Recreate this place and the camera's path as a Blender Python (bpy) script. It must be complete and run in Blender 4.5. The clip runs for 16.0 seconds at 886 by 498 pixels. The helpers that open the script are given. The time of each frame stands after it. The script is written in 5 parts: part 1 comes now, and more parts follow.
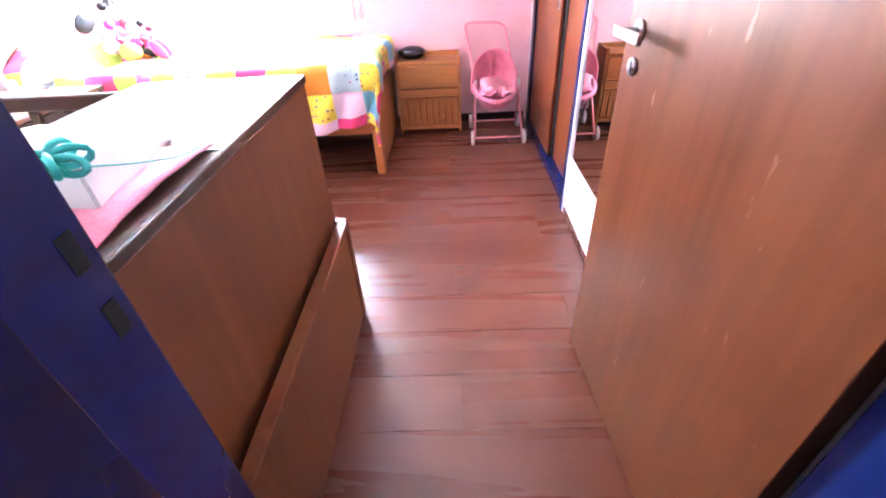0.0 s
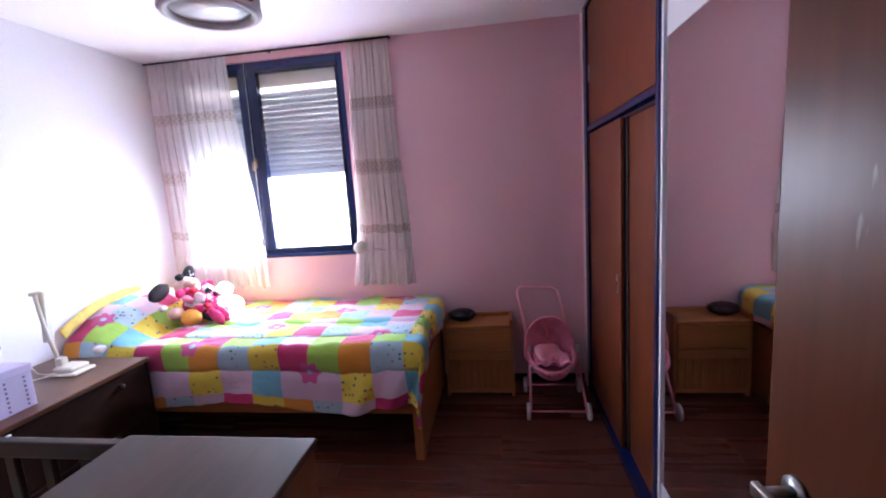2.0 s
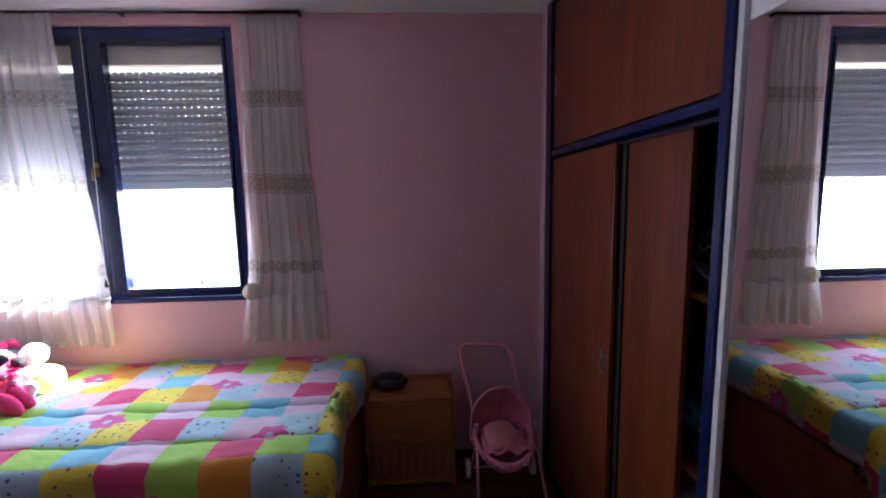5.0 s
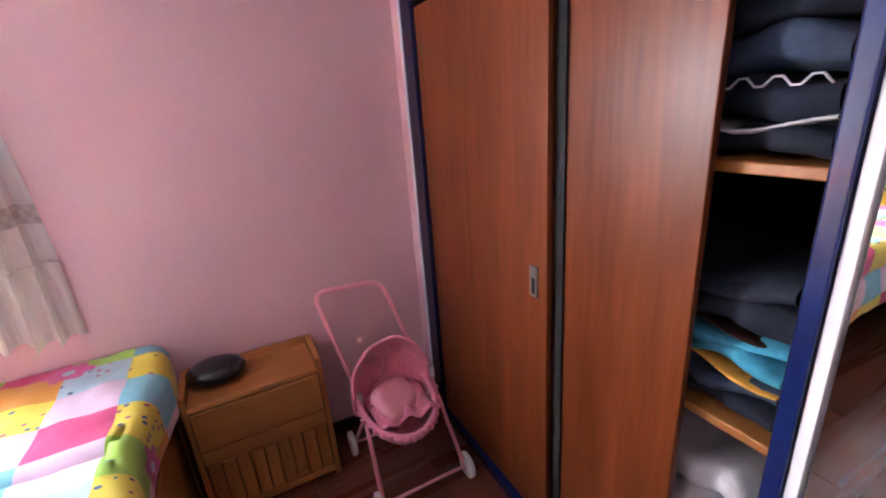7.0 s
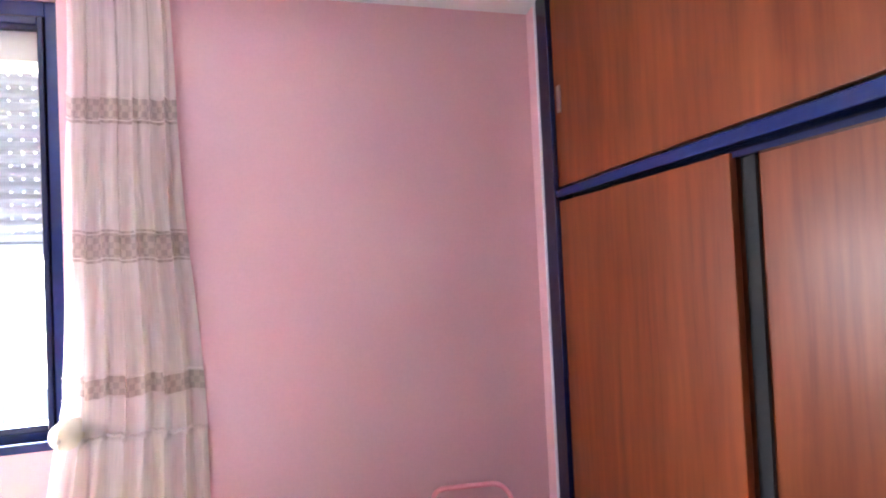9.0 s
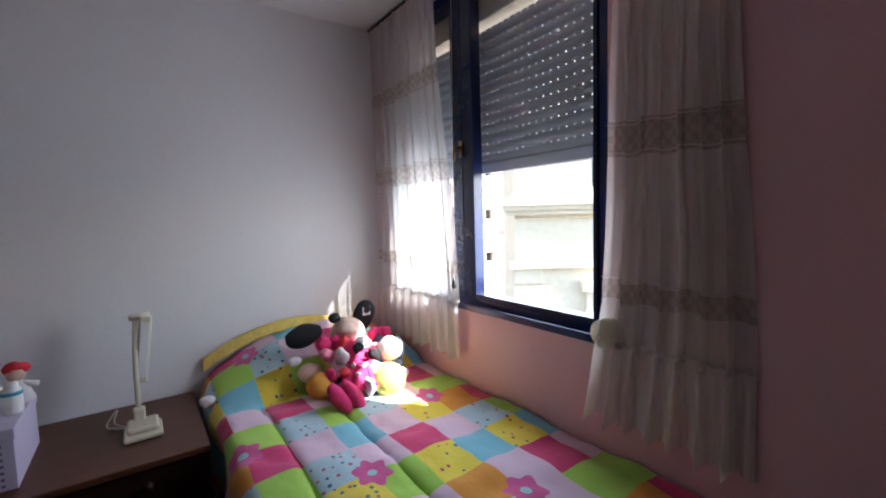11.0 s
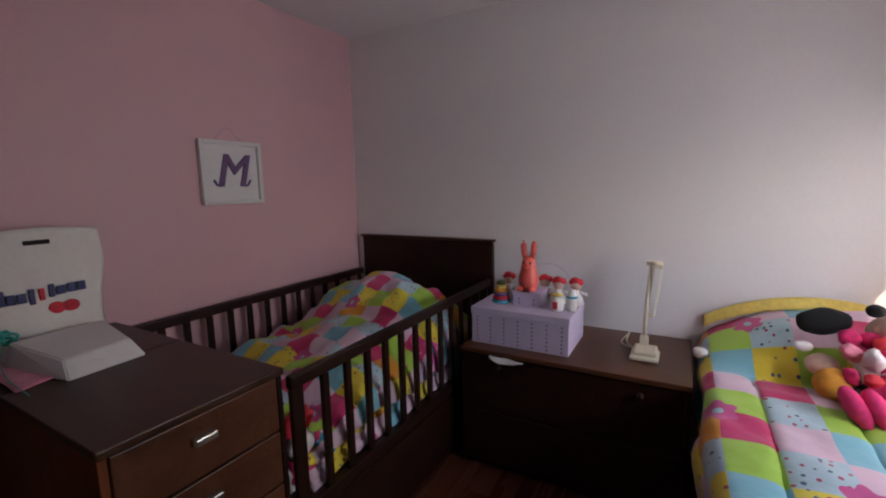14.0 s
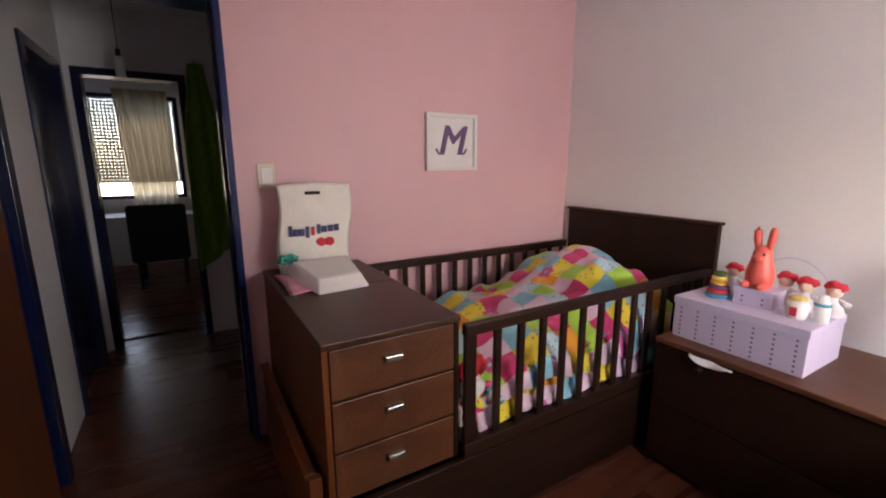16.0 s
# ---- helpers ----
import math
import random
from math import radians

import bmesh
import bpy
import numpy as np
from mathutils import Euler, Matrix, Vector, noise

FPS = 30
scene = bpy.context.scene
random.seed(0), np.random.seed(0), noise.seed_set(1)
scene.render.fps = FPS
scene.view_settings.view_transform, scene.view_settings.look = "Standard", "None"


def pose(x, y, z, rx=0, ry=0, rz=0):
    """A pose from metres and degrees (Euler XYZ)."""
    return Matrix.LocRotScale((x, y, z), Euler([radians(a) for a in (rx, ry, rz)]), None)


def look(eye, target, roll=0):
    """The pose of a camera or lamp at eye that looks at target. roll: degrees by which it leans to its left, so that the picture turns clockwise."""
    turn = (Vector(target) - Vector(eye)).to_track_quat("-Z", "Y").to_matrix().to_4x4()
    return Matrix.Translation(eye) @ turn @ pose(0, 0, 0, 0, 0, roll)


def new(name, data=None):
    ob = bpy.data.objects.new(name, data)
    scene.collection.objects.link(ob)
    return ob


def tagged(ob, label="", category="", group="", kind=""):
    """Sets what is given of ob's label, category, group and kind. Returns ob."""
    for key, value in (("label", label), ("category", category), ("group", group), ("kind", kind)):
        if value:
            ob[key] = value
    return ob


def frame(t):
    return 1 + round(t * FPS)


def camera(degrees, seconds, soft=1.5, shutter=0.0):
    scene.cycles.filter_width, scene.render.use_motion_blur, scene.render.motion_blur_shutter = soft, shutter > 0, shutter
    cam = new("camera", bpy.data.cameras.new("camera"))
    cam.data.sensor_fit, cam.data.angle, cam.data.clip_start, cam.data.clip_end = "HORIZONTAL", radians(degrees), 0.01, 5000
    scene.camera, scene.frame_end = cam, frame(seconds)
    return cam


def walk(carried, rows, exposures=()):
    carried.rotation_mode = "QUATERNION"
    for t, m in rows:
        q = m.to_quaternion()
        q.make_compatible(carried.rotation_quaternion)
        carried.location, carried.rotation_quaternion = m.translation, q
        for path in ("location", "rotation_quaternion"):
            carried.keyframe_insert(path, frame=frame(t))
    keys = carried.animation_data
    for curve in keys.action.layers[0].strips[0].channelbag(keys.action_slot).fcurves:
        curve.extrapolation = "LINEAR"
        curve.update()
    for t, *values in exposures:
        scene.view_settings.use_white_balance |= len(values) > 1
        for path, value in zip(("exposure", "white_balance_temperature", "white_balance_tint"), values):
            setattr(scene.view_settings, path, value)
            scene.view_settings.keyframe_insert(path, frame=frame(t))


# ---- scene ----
cam = camera(92.0, 16.0, soft=2.0)
PATH = [
    (0, (0.909, 0.312, 1.180), (0.844, 1.936, 0.014), -3.2),
    (0.5, (0.924, 0.426, 1.234), (0.802, 2.194, 0.307), -3.3),
    (1, (0.903, 0.529, 1.303), (0.726, 2.390, 0.594), -5.6),
    (1.5, (0.903, 0.663, 1.378), (0.757, 2.597, 0.891), -5.2),
    (2, (0.934, 0.738, 1.445), (0.658, 2.697, 1.151), -3.8),
    (2.5, (0.945, 0.695, 1.495), (0.800, 2.690, 1.512), -0.9),
    (3, (0.968, 0.744, 1.590), (0.733, 2.722, 1.775), -0.1),
    (5.3, (0.819, 1.517, 1.513), (0.934, 3.493, 1.229), -1.1),
    (5.5, (0.892, 1.591, 1.475), (0.949, 3.569, 1.182), -1.2),
    (6, (0.816, 1.799, 1.409), (1.163, 3.697, 0.880), -1.6),
    (6.5, (0.810, 2.001, 1.379), (1.517, 3.753, 0.722), -5.5),
    (6.7, (0.805, 2.028, 1.345), (1.572, 3.740, 0.647), -6.0),
    (7, (0.800, 2.051, 1.384), (1.636, 3.750, 0.741), -4.4),
    (7.5, (0.796, 2.057, 1.419), (1.638, 3.836, 1.062), -2.1),
    (8, (0.814, 2.051, 1.474), (1.671, 3.857, 1.404), -0.6),
    (8.2, (0.772, 2.055, 1.531), (1.688, 3.832, 1.580), -0.3),
    (10.3, (0.820, 2.428, 1.462), (-0.401, 4.011, 1.452), -4.3),
    (10.5, (0.779, 2.446, 1.435), (-0.580, 3.912, 1.383), -3.3),
    (11, (0.669, 2.564, 1.411), (-0.959, 3.715, 1.252), -1.7),
    (11.5, (0.686, 2.623, 1.407), (-1.210, 3.167, 1.078), -2.5),
    (12, (0.812, 2.713, 1.393), (-1.162, 2.779, 1.075), -0.9),
    (12.5, (0.854, 2.746, 1.419), (-1.117, 2.522, 1.168), -2.0),
    (13, (0.878, 2.735, 1.409), (-1.029, 2.174, 1.189), -2.2),
    (13.5, (0.875, 2.707, 1.420), (-0.942, 1.910, 1.171), -2.3),
    (14, (0.844, 2.650, 1.426), (-0.879, 1.675, 1.139), -1.2),
    (14.5, (0.764, 2.644, 1.430), (-0.871, 1.540, 1.101), -1.3),
    (15, (0.734, 2.722, 1.408), (-0.644, 1.308, 1.088), -0.6),
    (15.5, (0.737, 2.785, 1.430), (-0.429, 1.196, 1.091), -1.6),
    (15.8, (0.741, 2.789, 1.425), (-0.327, 1.138, 1.058), -0.5),
    (16, (0.776, 2.773, 1.407), (-0.231, 1.091, 1.010), -0.1),
]
EXPOSURES = [(0, 7.8, 5800, 16), (0.5, 7.35, 5800, 18), (1.0, 6.55, 5800, 20), (1.5, 5.4, 5600, 20), (2.5, 4.3, 5500, 21), (3, 3.95, 5500, 20), (5.5, 3.4, 5500, 14), (6, 3.4, 5600, 13), (6.5, 4.6, 5900, 15), (7, 5.6, 6200, 15), (8, 6.2, 6000, 10),
             (10.5, 3.6, 5900, 10), (11, 2.4, 6000, 10), (12, 1.8, 6100, 11), (12.5, 1.6, 6200, 12), (13, 1.65, 6300, 13), (13.5, 2.1, 6500, 16), (14, 2.75, 6800, 18), (14.5, 3.05, 7200, 20), (15, 3.4, 7600, 21), (15.5, 3.62, 7800, 21), (16, 4.1, 7700, 21)]
walk(cam, [(t, look(eye, target, roll)) for t, eye, target, roll in PATH], EXPOSURES)

# ---- world, sun, window light ----
EAST, WEST, NORTH, SOUTH, CEIL = 1.49, -1.59, 3.72, 0.555, 2.455
world = bpy.data.worlds.new("World")
scene.world = world
world.use_nodes = True
wn = world.node_tree
sky = wn.nodes.new("ShaderNodeTexSky")
sky.sky_type, sky.sun_disc = "NISHITA", False
sky.sun_elevation, sky.sun_rotation = radians(41.5), radians(49.6)
wn.links.new(sky.outputs[0], wn.nodes["Background"].inputs[0])
wn.nodes["Background"].inputs[1].default_value = 0.15
sun = new("sun", bpy.data.lights.new("sun", "SUN"))
sun.data.energy, sun.data.angle, sun.data.color = 5.0, radians(0.6), (1, 0.95, 0.87)
sun.matrix_world = look((0.74, 0.63, 0.86), (0, 0, 0))


def area(name, eye, target, w, h, watts, color):
    ob = new(name, bpy.data.lights.new(name, "AREA"))
    ob.data.shape, ob.data.size, ob.data.size_y, ob.data.energy, ob.data.color = "RECTANGLE", w, h, watts, color
    ob.matrix_world = look(eye, target)
    return ob


area("window_daylight", (-0.75, 3.90, 1.33), (-0.75, 2.0, 0.9), 1.2, 0.5, 3, (0.82, 0.91, 1.0))
area("far_window_daylight", (1.3, -4.50, 1.5), (1.2, -2.0, 0.8), 0.9, 1.1, 0.14, (0.95, 0.98, 1.0))


# ---- materials ----
def nodes_of(name):
    m = bpy.data.materials.new(name)
    m.use_nodes = True
    nt = m.node_tree
    return m, nt, nt.nodes["Principled BSDF"]


def paint(name, rgb, rough=0.6, vary=0.08, scale=6.0, bump=0.1, metal=0.0, grain=60.0, stretch=(1, 1, 1), spec=0.5, sheen=0.0):
    """A surface with variation at two scales and a fine relief."""
    m, nt, p = nodes_of(name)
    n, l = nt.nodes, nt.links
    tc = n.new("ShaderNodeTexCoord")
    mp = n.new("ShaderNodeMapping")
    mp.inputs["Scale"].default_value = stretch
    l.new(tc.outputs["Object"], mp.inputs[0])
    big, small = n.new("ShaderNodeTexNoise"), n.new("ShaderNodeTexNoise")
    big.inputs["Scale"].default_value, small.inputs["Scale"].default_value = scale, grain
    big.inputs["Detail"].default_value = 4
    l.new(mp.outputs[0], big.inputs["Vector"])
    l.new(mp.outputs[0], small.inputs["Vector"])
    mix = n.new("ShaderNodeMath")
    mix.operation = "ADD"
    l.new(big.outputs[0], mix.inputs[0])
    l.new(small.outputs[0], mix.inputs[1])
    mr = n.new("ShaderNodeMapRange")
    mr.inputs[1].default_value, mr.inputs[2].default_value = 0.6, 1.4
    mr.inputs[3].default_value, mr.inputs[4].default_value = 1 - vary, 1 + vary
    l.new(mix.outputs[0], mr.inputs[0])
    mul = n.new("ShaderNodeVectorMath")
    mul.operation = "SCALE"
    mul.inputs[0].default_value = rgb
    l.new(mr.outputs[0], mul.inputs["Scale"])
    l.new(mul.outputs[0], p.inputs["Base Color"])
    rr = n.new("ShaderNodeMapRange")
    rr.inputs[3].default_value, rr.inputs[4].default_value = max(0.02, rough - 0.08), min(1, rough + 0.08)
    l.new(big.outputs[0], rr.inputs[0])
    l.new(rr.outputs[0], p.inputs["Roughness"])
    p.inputs["Metallic"].default_value = metal
    p.inputs["Specular IOR Level"].default_value = spec
    p.inputs["Sheen Weight"].default_value = sheen
    if bump:
        b = n.new("ShaderNodeBump")
        b.inputs["Strength"].default_value, b.inputs["Distance"].default_value = bump, 0.004
        l.new(small.outputs[0], b.inputs["Height"])
        l.new(b.outputs[0], p.inputs["Normal"])
    return m


def wood(name, dark, light, rough=0.35, axis=2, scale=9.0, per_piece=False, spec=0.5, worn=0.0):
    """Veneer: streaks drawn out along one axis, with pores."""
    m, nt, p = nodes_of(name)
    n, l = nt.nodes, nt.links
    tc, mp = n.new("ShaderNodeTexCoord"), n.new("ShaderNodeMapping")
    sc = [1.0, 1.0, 1.0]
    sc[axis] = 0.07
    mp.inputs["Scale"].default_value = sc
    l.new(tc.outputs["Object"], mp.inputs[0])
    if per_piece:
        oi, sh = n.new("ShaderNodeObjectInfo"), n.new("ShaderNodeVectorMath")
        sh.operation = "SCALE"
        sh.inputs[0].default_value = (37, 53, 11)
        l.new(oi.outputs["Random"], sh.inputs["Scale"])
        l.new(sh.outputs[0], mp.inputs["Location"])
    a, b = n.new("ShaderNodeTexNoise"), n.new("ShaderNodeTexNoise")
    a.inputs["Scale"].default_value, a.inputs["Detail"].default_value, a.inputs["Distortion"].default_value = scale, 5, 1.2
    b.inputs["Scale"].default_value, b.inputs["Detail"].default_value = scale * 9, 3
    l.new(mp.outputs[0], a.inputs["Vector"])
    l.new(mp.outputs[0], b.inputs["Vector"])
    mx = n.new("ShaderNodeMix")
    mx.inputs[0].default_value = 0.35
    l.new(a.outputs[0], mx.inputs[2])
    l.new(b.outputs[0], mx.inputs[3])
    cr = n.new("ShaderNodeValToRGB")
    cr.color_ramp.elements[0].position, cr.color_ramp.elements[0].color = 0.32, (*dark, 1)
    cr.color_ramp.elements[1].position, cr.color_ramp.elements[1].color = 0.68, (*light, 1)
    l.new(mx.outputs[0], cr.inputs[0])
    out = cr.outputs[0]
    if per_piece:
        mr, sm = n.new("ShaderNodeMapRange"), n.new("ShaderNodeVectorMath")
        mr.inputs[3].default_value, mr.inputs[4].default_value = 0.965, 1.035
        sm.operation = "SCALE"
        l.new(oi.outputs["Random"], mr.inputs[0])
        l.new(out, sm.inputs[0])
        l.new(mr.outputs[0], sm.inputs["Scale"])
        out = sm.outputs[0]
    if worn:
        # knocks and scratches, rubbed pale, and dull blotches
        sm_, sn, st, bl_ = n.new("ShaderNodeMapping"), n.new("ShaderNodeTexNoise"), n.new("ShaderNodeMapRange"), n.new("ShaderNodeMix")
        sm_.inputs["Scale"].default_value = (1.0, 1.0, 0.22)
        sm_.inputs["Rotation"].default_value = (0, 0.35, 0)
        sn.inputs["Scale"].default_value, sn.inputs["Detail"].default_value = 38.0, 3
        st.inputs[1].default_value, st.inputs[2].default_value, st.inputs[4].default_value = 0.70, 0.74, worn
        bl_.data_type = "RGBA"
        bl_.inputs[7].default_value = (0.42, 0.26, 0.18, 1)
        l.new(tc.outputs["Object"], sm_.inputs[0])
        l.new(sm_.outputs[0], sn.inputs["Vector"])
        l.new(sn.outputs[0], st.inputs[0])
        l.new(st.outputs[0], bl_.inputs[0])
        l.new(out, bl_.inputs[6])
        out = bl_.outputs[2]
    l.new(out, p.inputs["Base Color"])
    rr = n.new("ShaderNodeMapRange")
    rr.inputs[3].default_value, rr.inputs[4].default_value = rough - 0.08, rough + 0.12
    l.new(a.outputs[0], rr.inputs[0])
    l.new(rr.outputs[0], p.inputs["Roughness"])
    p.inputs["Specular IOR Level"].default_value = spec
    bp = n.new("ShaderNodeBump")
    bp.inputs["Strength"].default_value, bp.inputs["Distance"].default_value = 0.08, 0.002
    l.new(b.outputs[0], bp.inputs["Height"])
    l.new(bp.outputs[0], p.inputs["Normal"])
    return m


def patchwork(name, cell, seed):
    """A printed quilt: squares in candy colours, some with dots, with petalled flowers over some corners; UV is in metres."""
    m, nt, p = nodes_of(name)
    n, l = nt.nodes, nt.links

    def math_(op, a, b=None):
        q = n.new("ShaderNodeMath")
        q.operation = op
        for i, v in enumerate((a, b)):
            if v is None:
                continue
            if isinstance(v, (int, float)):
                q.inputs[i].default_value = v
            else:
                l.new(v, q.inputs[i])
        return q.outputs[0]

    def blend(f, a, b):
        q = n.new("ShaderNodeMix")
        q.data_type = "RGBA"
        l.new(f, q.inputs[0])
        for i, v in ((6, a), (7, b)):
            if isinstance(v, tuple):
                q.inputs[i].default_value = (*v, 1)
            else:
                l.new(v, q.inputs[i])
        return q.outputs[2]

    uv, sc = n.new("ShaderNodeTexCoord"), n.new("ShaderNodeVectorMath")
    sc.operation = "SCALE"
    sc.inputs["Scale"].default_value = 1 / cell
    l.new(uv.outputs["UV"], sc.inputs[0])
    ad, fl = n.new("ShaderNodeVectorMath"), n.new("ShaderNodeVectorMath")
    ad.inputs[1].default_value = (seed, seed * 2, 0)
    fl.operation = "FLOOR"
    l.new(sc.outputs[0], ad.inputs[0])
    l.new(ad.outputs[0], fl.inputs[0])
    ix = n.new("ShaderNodeSeparateXYZ")
    l.new(fl.outputs[0], ix.inputs[0])
    # five rows of six squares, repeated
    pick = math_("ADD", math_("MULTIPLY", math_("FLOORED_MODULO", ix.outputs[0], 5.0), 6.0), math_("FLOORED_MODULO", ix.outputs[1], 6.0))
    pick = math_("DIVIDE", math_("ADD", pick, 0.5), 30.0)
    ramp = n.new("ShaderNodeValToRGB")
    ramp.color_ramp.interpolation = "CONSTANT"
    cols = {"P": (0.70, 0.50, 0.60, 1), "C": (0.60, 0.035, 0.15, 1), "G": (0.36, 0.60, 0.07, 1), "Y": (0.78, 0.62, 0.05, 0),
            "B": (0.20, 0.50, 0.60, 1), "O": (0.70, 0.28, 0.02, 1), "D": (0.42, 0.58, 0.64, 0)}
    els = ramp.color_ramp.elements
    for k, c in enumerate("DPCPDG" "YBYGYB" "CPOPCP" "GPDGDG" "OYPBPC"):
        e = els[k] if k < 1 else els.new(k / 30) if k < 29 else els[-1]
        e.position, e.color = k / 30, cols[c]
    l.new(pick, ramp.inputs[0])
    # small scattered dots on the yellow and the pale blue squares
    v = n.new("ShaderNodeTexVoronoi")
    v.inputs["Scale"].default_value = 5.5
    v.inputs["Randomness"].default_value = 0.7
    l.new(sc.outputs[0], v.inputs["Vector"])
    hue, dot = n.new("ShaderNodeSeparateColor"), n.new("ShaderNodeValToRGB")
    l.new(v.outputs["Color"], hue.inputs[0])
    dot.color_ramp.interpolation = "CONSTANT"
    dot.color_ramp.elements[0].color = (0.42, 0.07, 0.12, 1)
    dot.color_ramp.elements[1].position, dot.color_ramp.elements[1].color = 0.5, (0.06, 0.12, 0.22, 1)
    l.new(hue.outputs[0], dot.inputs[0])
    dots = math_("MULTIPLY", math_("LESS_THAN", v.outputs["Distance"], 0.24), math_("SUBTRACT", 1.0, ramp.outputs[1]))
    colour = blend(dots, ramp.outputs[0], dot.outputs[0])
    # flowers sewn over some of the corners where squares meet
    half, cn, cf = n.new("ShaderNodeVectorMath"), n.new("ShaderNodeVectorMath"), n.new("ShaderNodeVectorMath")
    half.inputs[1].default_value = (0.5, 0.5, 0)
    cn.operation, cf.operation = "FLOOR", "FRACTION"
    l.new(ad.outputs[0], half.inputs[0])
    l.new(half.outputs[0], cn.inputs[0])
    l.new(half.outputs[0], cf.inputs[0])
    sp, ci = n.new("ShaderNodeSeparateXYZ"), n.new("ShaderNodeSeparateXYZ")
    l.new(cf.outputs[0], sp.inputs[0])
    l.new(cn.outputs[0], ci.inputs[0])
    dx, dy = math_("SUBTRACT", sp.outputs[0], 0.5), math_("SUBTRACT", sp.outputs[1], 0.5)
    r = math_("SQRT", math_("ADD", math_("MULTIPLY", dx, dx), math_("MULTIPLY", dy, dy)))
    petal = math_("ADD", math_("MULTIPLY", math_("COSINE", math_("MULTIPLY", math_("ARCTAN2", dy, dx), 6.0)), 0.055), 0.36)
    some = math_("MULTIPLY", math_("LESS_THAN", math_("FLOORED_MODULO", math_("ADD", ci.outputs[0], ci.outputs[1]), 5.0), 0.5), math_("GREATER_THAN", math_("FLOORED_MODULO", ci.outputs[0], 2.0), 0.5))
    colour = blend(math_("MULTIPLY", math_("LESS_THAN", r, petal), some), colour, (0.62, 0.09, 0.28))
    colour = blend(math_("MULTIPLY", math_("LESS_THAN", r, 0.10), some), colour, (0.36, 0.62, 0.66))
    l.new(colour, p.inputs["Base Color"])
    p.inputs["Roughness"].default_value = 0.85
    p.inputs["Sheen Weight"].default_value = 0.2
    ns, bp = n.new("ShaderNodeTexNoise"), n.new("ShaderNodeBump")
    ns.inputs["Scale"].default_value, ns.inputs["Detail"].default_value = 9.0, 5
    bp.inputs["Strength"].default_value, bp.inputs["Distance"].default_value = 0.5, 0.02
    l.new(uv.outputs["UV"], ns.inputs["Vector"])
    l.new(ns.outputs[0], bp.inputs["Height"])
    l.new(bp.outputs[0], p.inputs["Normal"])
    return m


def sheer(name, rgb, clear, lace=False):
    """Thin curtain cloth, which lets light through, with a fine weave."""
    m, nt, p = nodes_of(name)
    n, l = nt.nodes, nt.links
    d, t, c, o = n.new("ShaderNodeBsdfDiffuse"), n.new("ShaderNodeBsdfTranslucent"), n.new("ShaderNodeBsdfTransparent"), n.get("Material Output")
    tc, w = n.new("ShaderNodeTexCoord"), n.new("ShaderNodeTexNoise")
    mp = n.new("ShaderNodeMapping")
    mp.inputs["Scale"].default_value = (60, 4, 1)
    l.new(tc.outputs["UV"], mp.inputs[0])
    l.new(mp.outputs[0], w.inputs["Vector"])
    w.inputs["Scale"].default_value = 3
    mr, sm = n.new("ShaderNodeMapRange"), n.new("ShaderNodeVectorMath")
    mr.inputs[3].default_value, mr.inputs[4].default_value = 0.85, 1.1
    sm.operation = "SCALE"
    sm.inputs[0].default_value = rgb
    l.new(w.outputs[0], mr.inputs[0])
    l.new(mr.outputs[0], sm.inputs["Scale"])
    l.new(sm.outputs[0], d.inputs[0])
    l.new(sm.outputs[0], t.inputs[0])
    a, b = n.new("ShaderNodeMixShader"), n.new("ShaderNodeMixShader")
    a.inputs[0].default_value, b.inputs[0].default_value = 0.5, clear
    l.new(d.outputs[0], a.inputs[1])
    l.new(t.outputs[0], a.inputs[2])
    l.new(a.outputs[0], b.inputs[1])
    l.new(c.outputs[0], b.inputs[2])
    l.new(b.outputs[0], o.inputs[0])
    if lace:
        # openwork: rows of small holes between threads
        hm, ck, hr = n.new("ShaderNodeMapping"), n.new("ShaderNodeTexChecker"), n.new("ShaderNodeMapRange")
        hm.inputs["Scale"].default_value = (46, 84, 1)
        ck.inputs["Scale"].default_value = 1.0
        hr.inputs[3].default_value, hr.inputs[4].default_value = 0.08, 0.24
        l.new(tc.outputs["UV"], hm.inputs[0])
        l.new(hm.outputs[0], ck.inputs["Vector"])
        l.new(ck.outputs["Fac"], hr.inputs[0])
        l.new(hr.outputs[0], b.inputs[0])
    return m


def pane(name):
    m, nt, p = nodes_of(name)
    n, l = nt.nodes, nt.links
    g, c, x = n.new("ShaderNodeBsdfGlossy"), n.new("ShaderNodeBsdfTransparent"), n.new("ShaderNodeMixShader")
    g.inputs["Roughness"].default_value = 0.02
    x.inputs[0].default_value = 0.05
    l.new(c.outputs[0], x.inputs[1])
    l.new(g.outputs[0], x.inputs[2])
    l.new(x.outputs[0], n.get("Material Output").inputs[0])
    return m


M_PINK = paint("pink_paint", (0.72, 0.44, 0.47), 0.5, 0.04, 2.5, 0.15, grain=90)
M_WHITE = paint("white_wall_paint", (0.80, 0.79, 0.80), 0.55, 0.03, 2.0, 0.15, grain=90)
M_CEIL = paint("ceiling_paint", (0.82, 0.81, 0.82), 0.7, 0.03, 2.0, 0.1, grain=70)
M_BLUE = paint("blue_gloss_paint", (0.0065, 0.017, 0.098), 0.22, 0.15, 5, 0.06, grain=40)
M_NAVY = paint("dark_navy_enamel", (0.007, 0.012, 0.05), 0.22, 0.12, 5, 0.05, grain=40)
M_DOOR = wood("door_veneer", (0.085, 0.024, 0.0095), (0.165, 0.050, 0.019), 0.33, 2, 4, spec=0.22, worn=0.35)
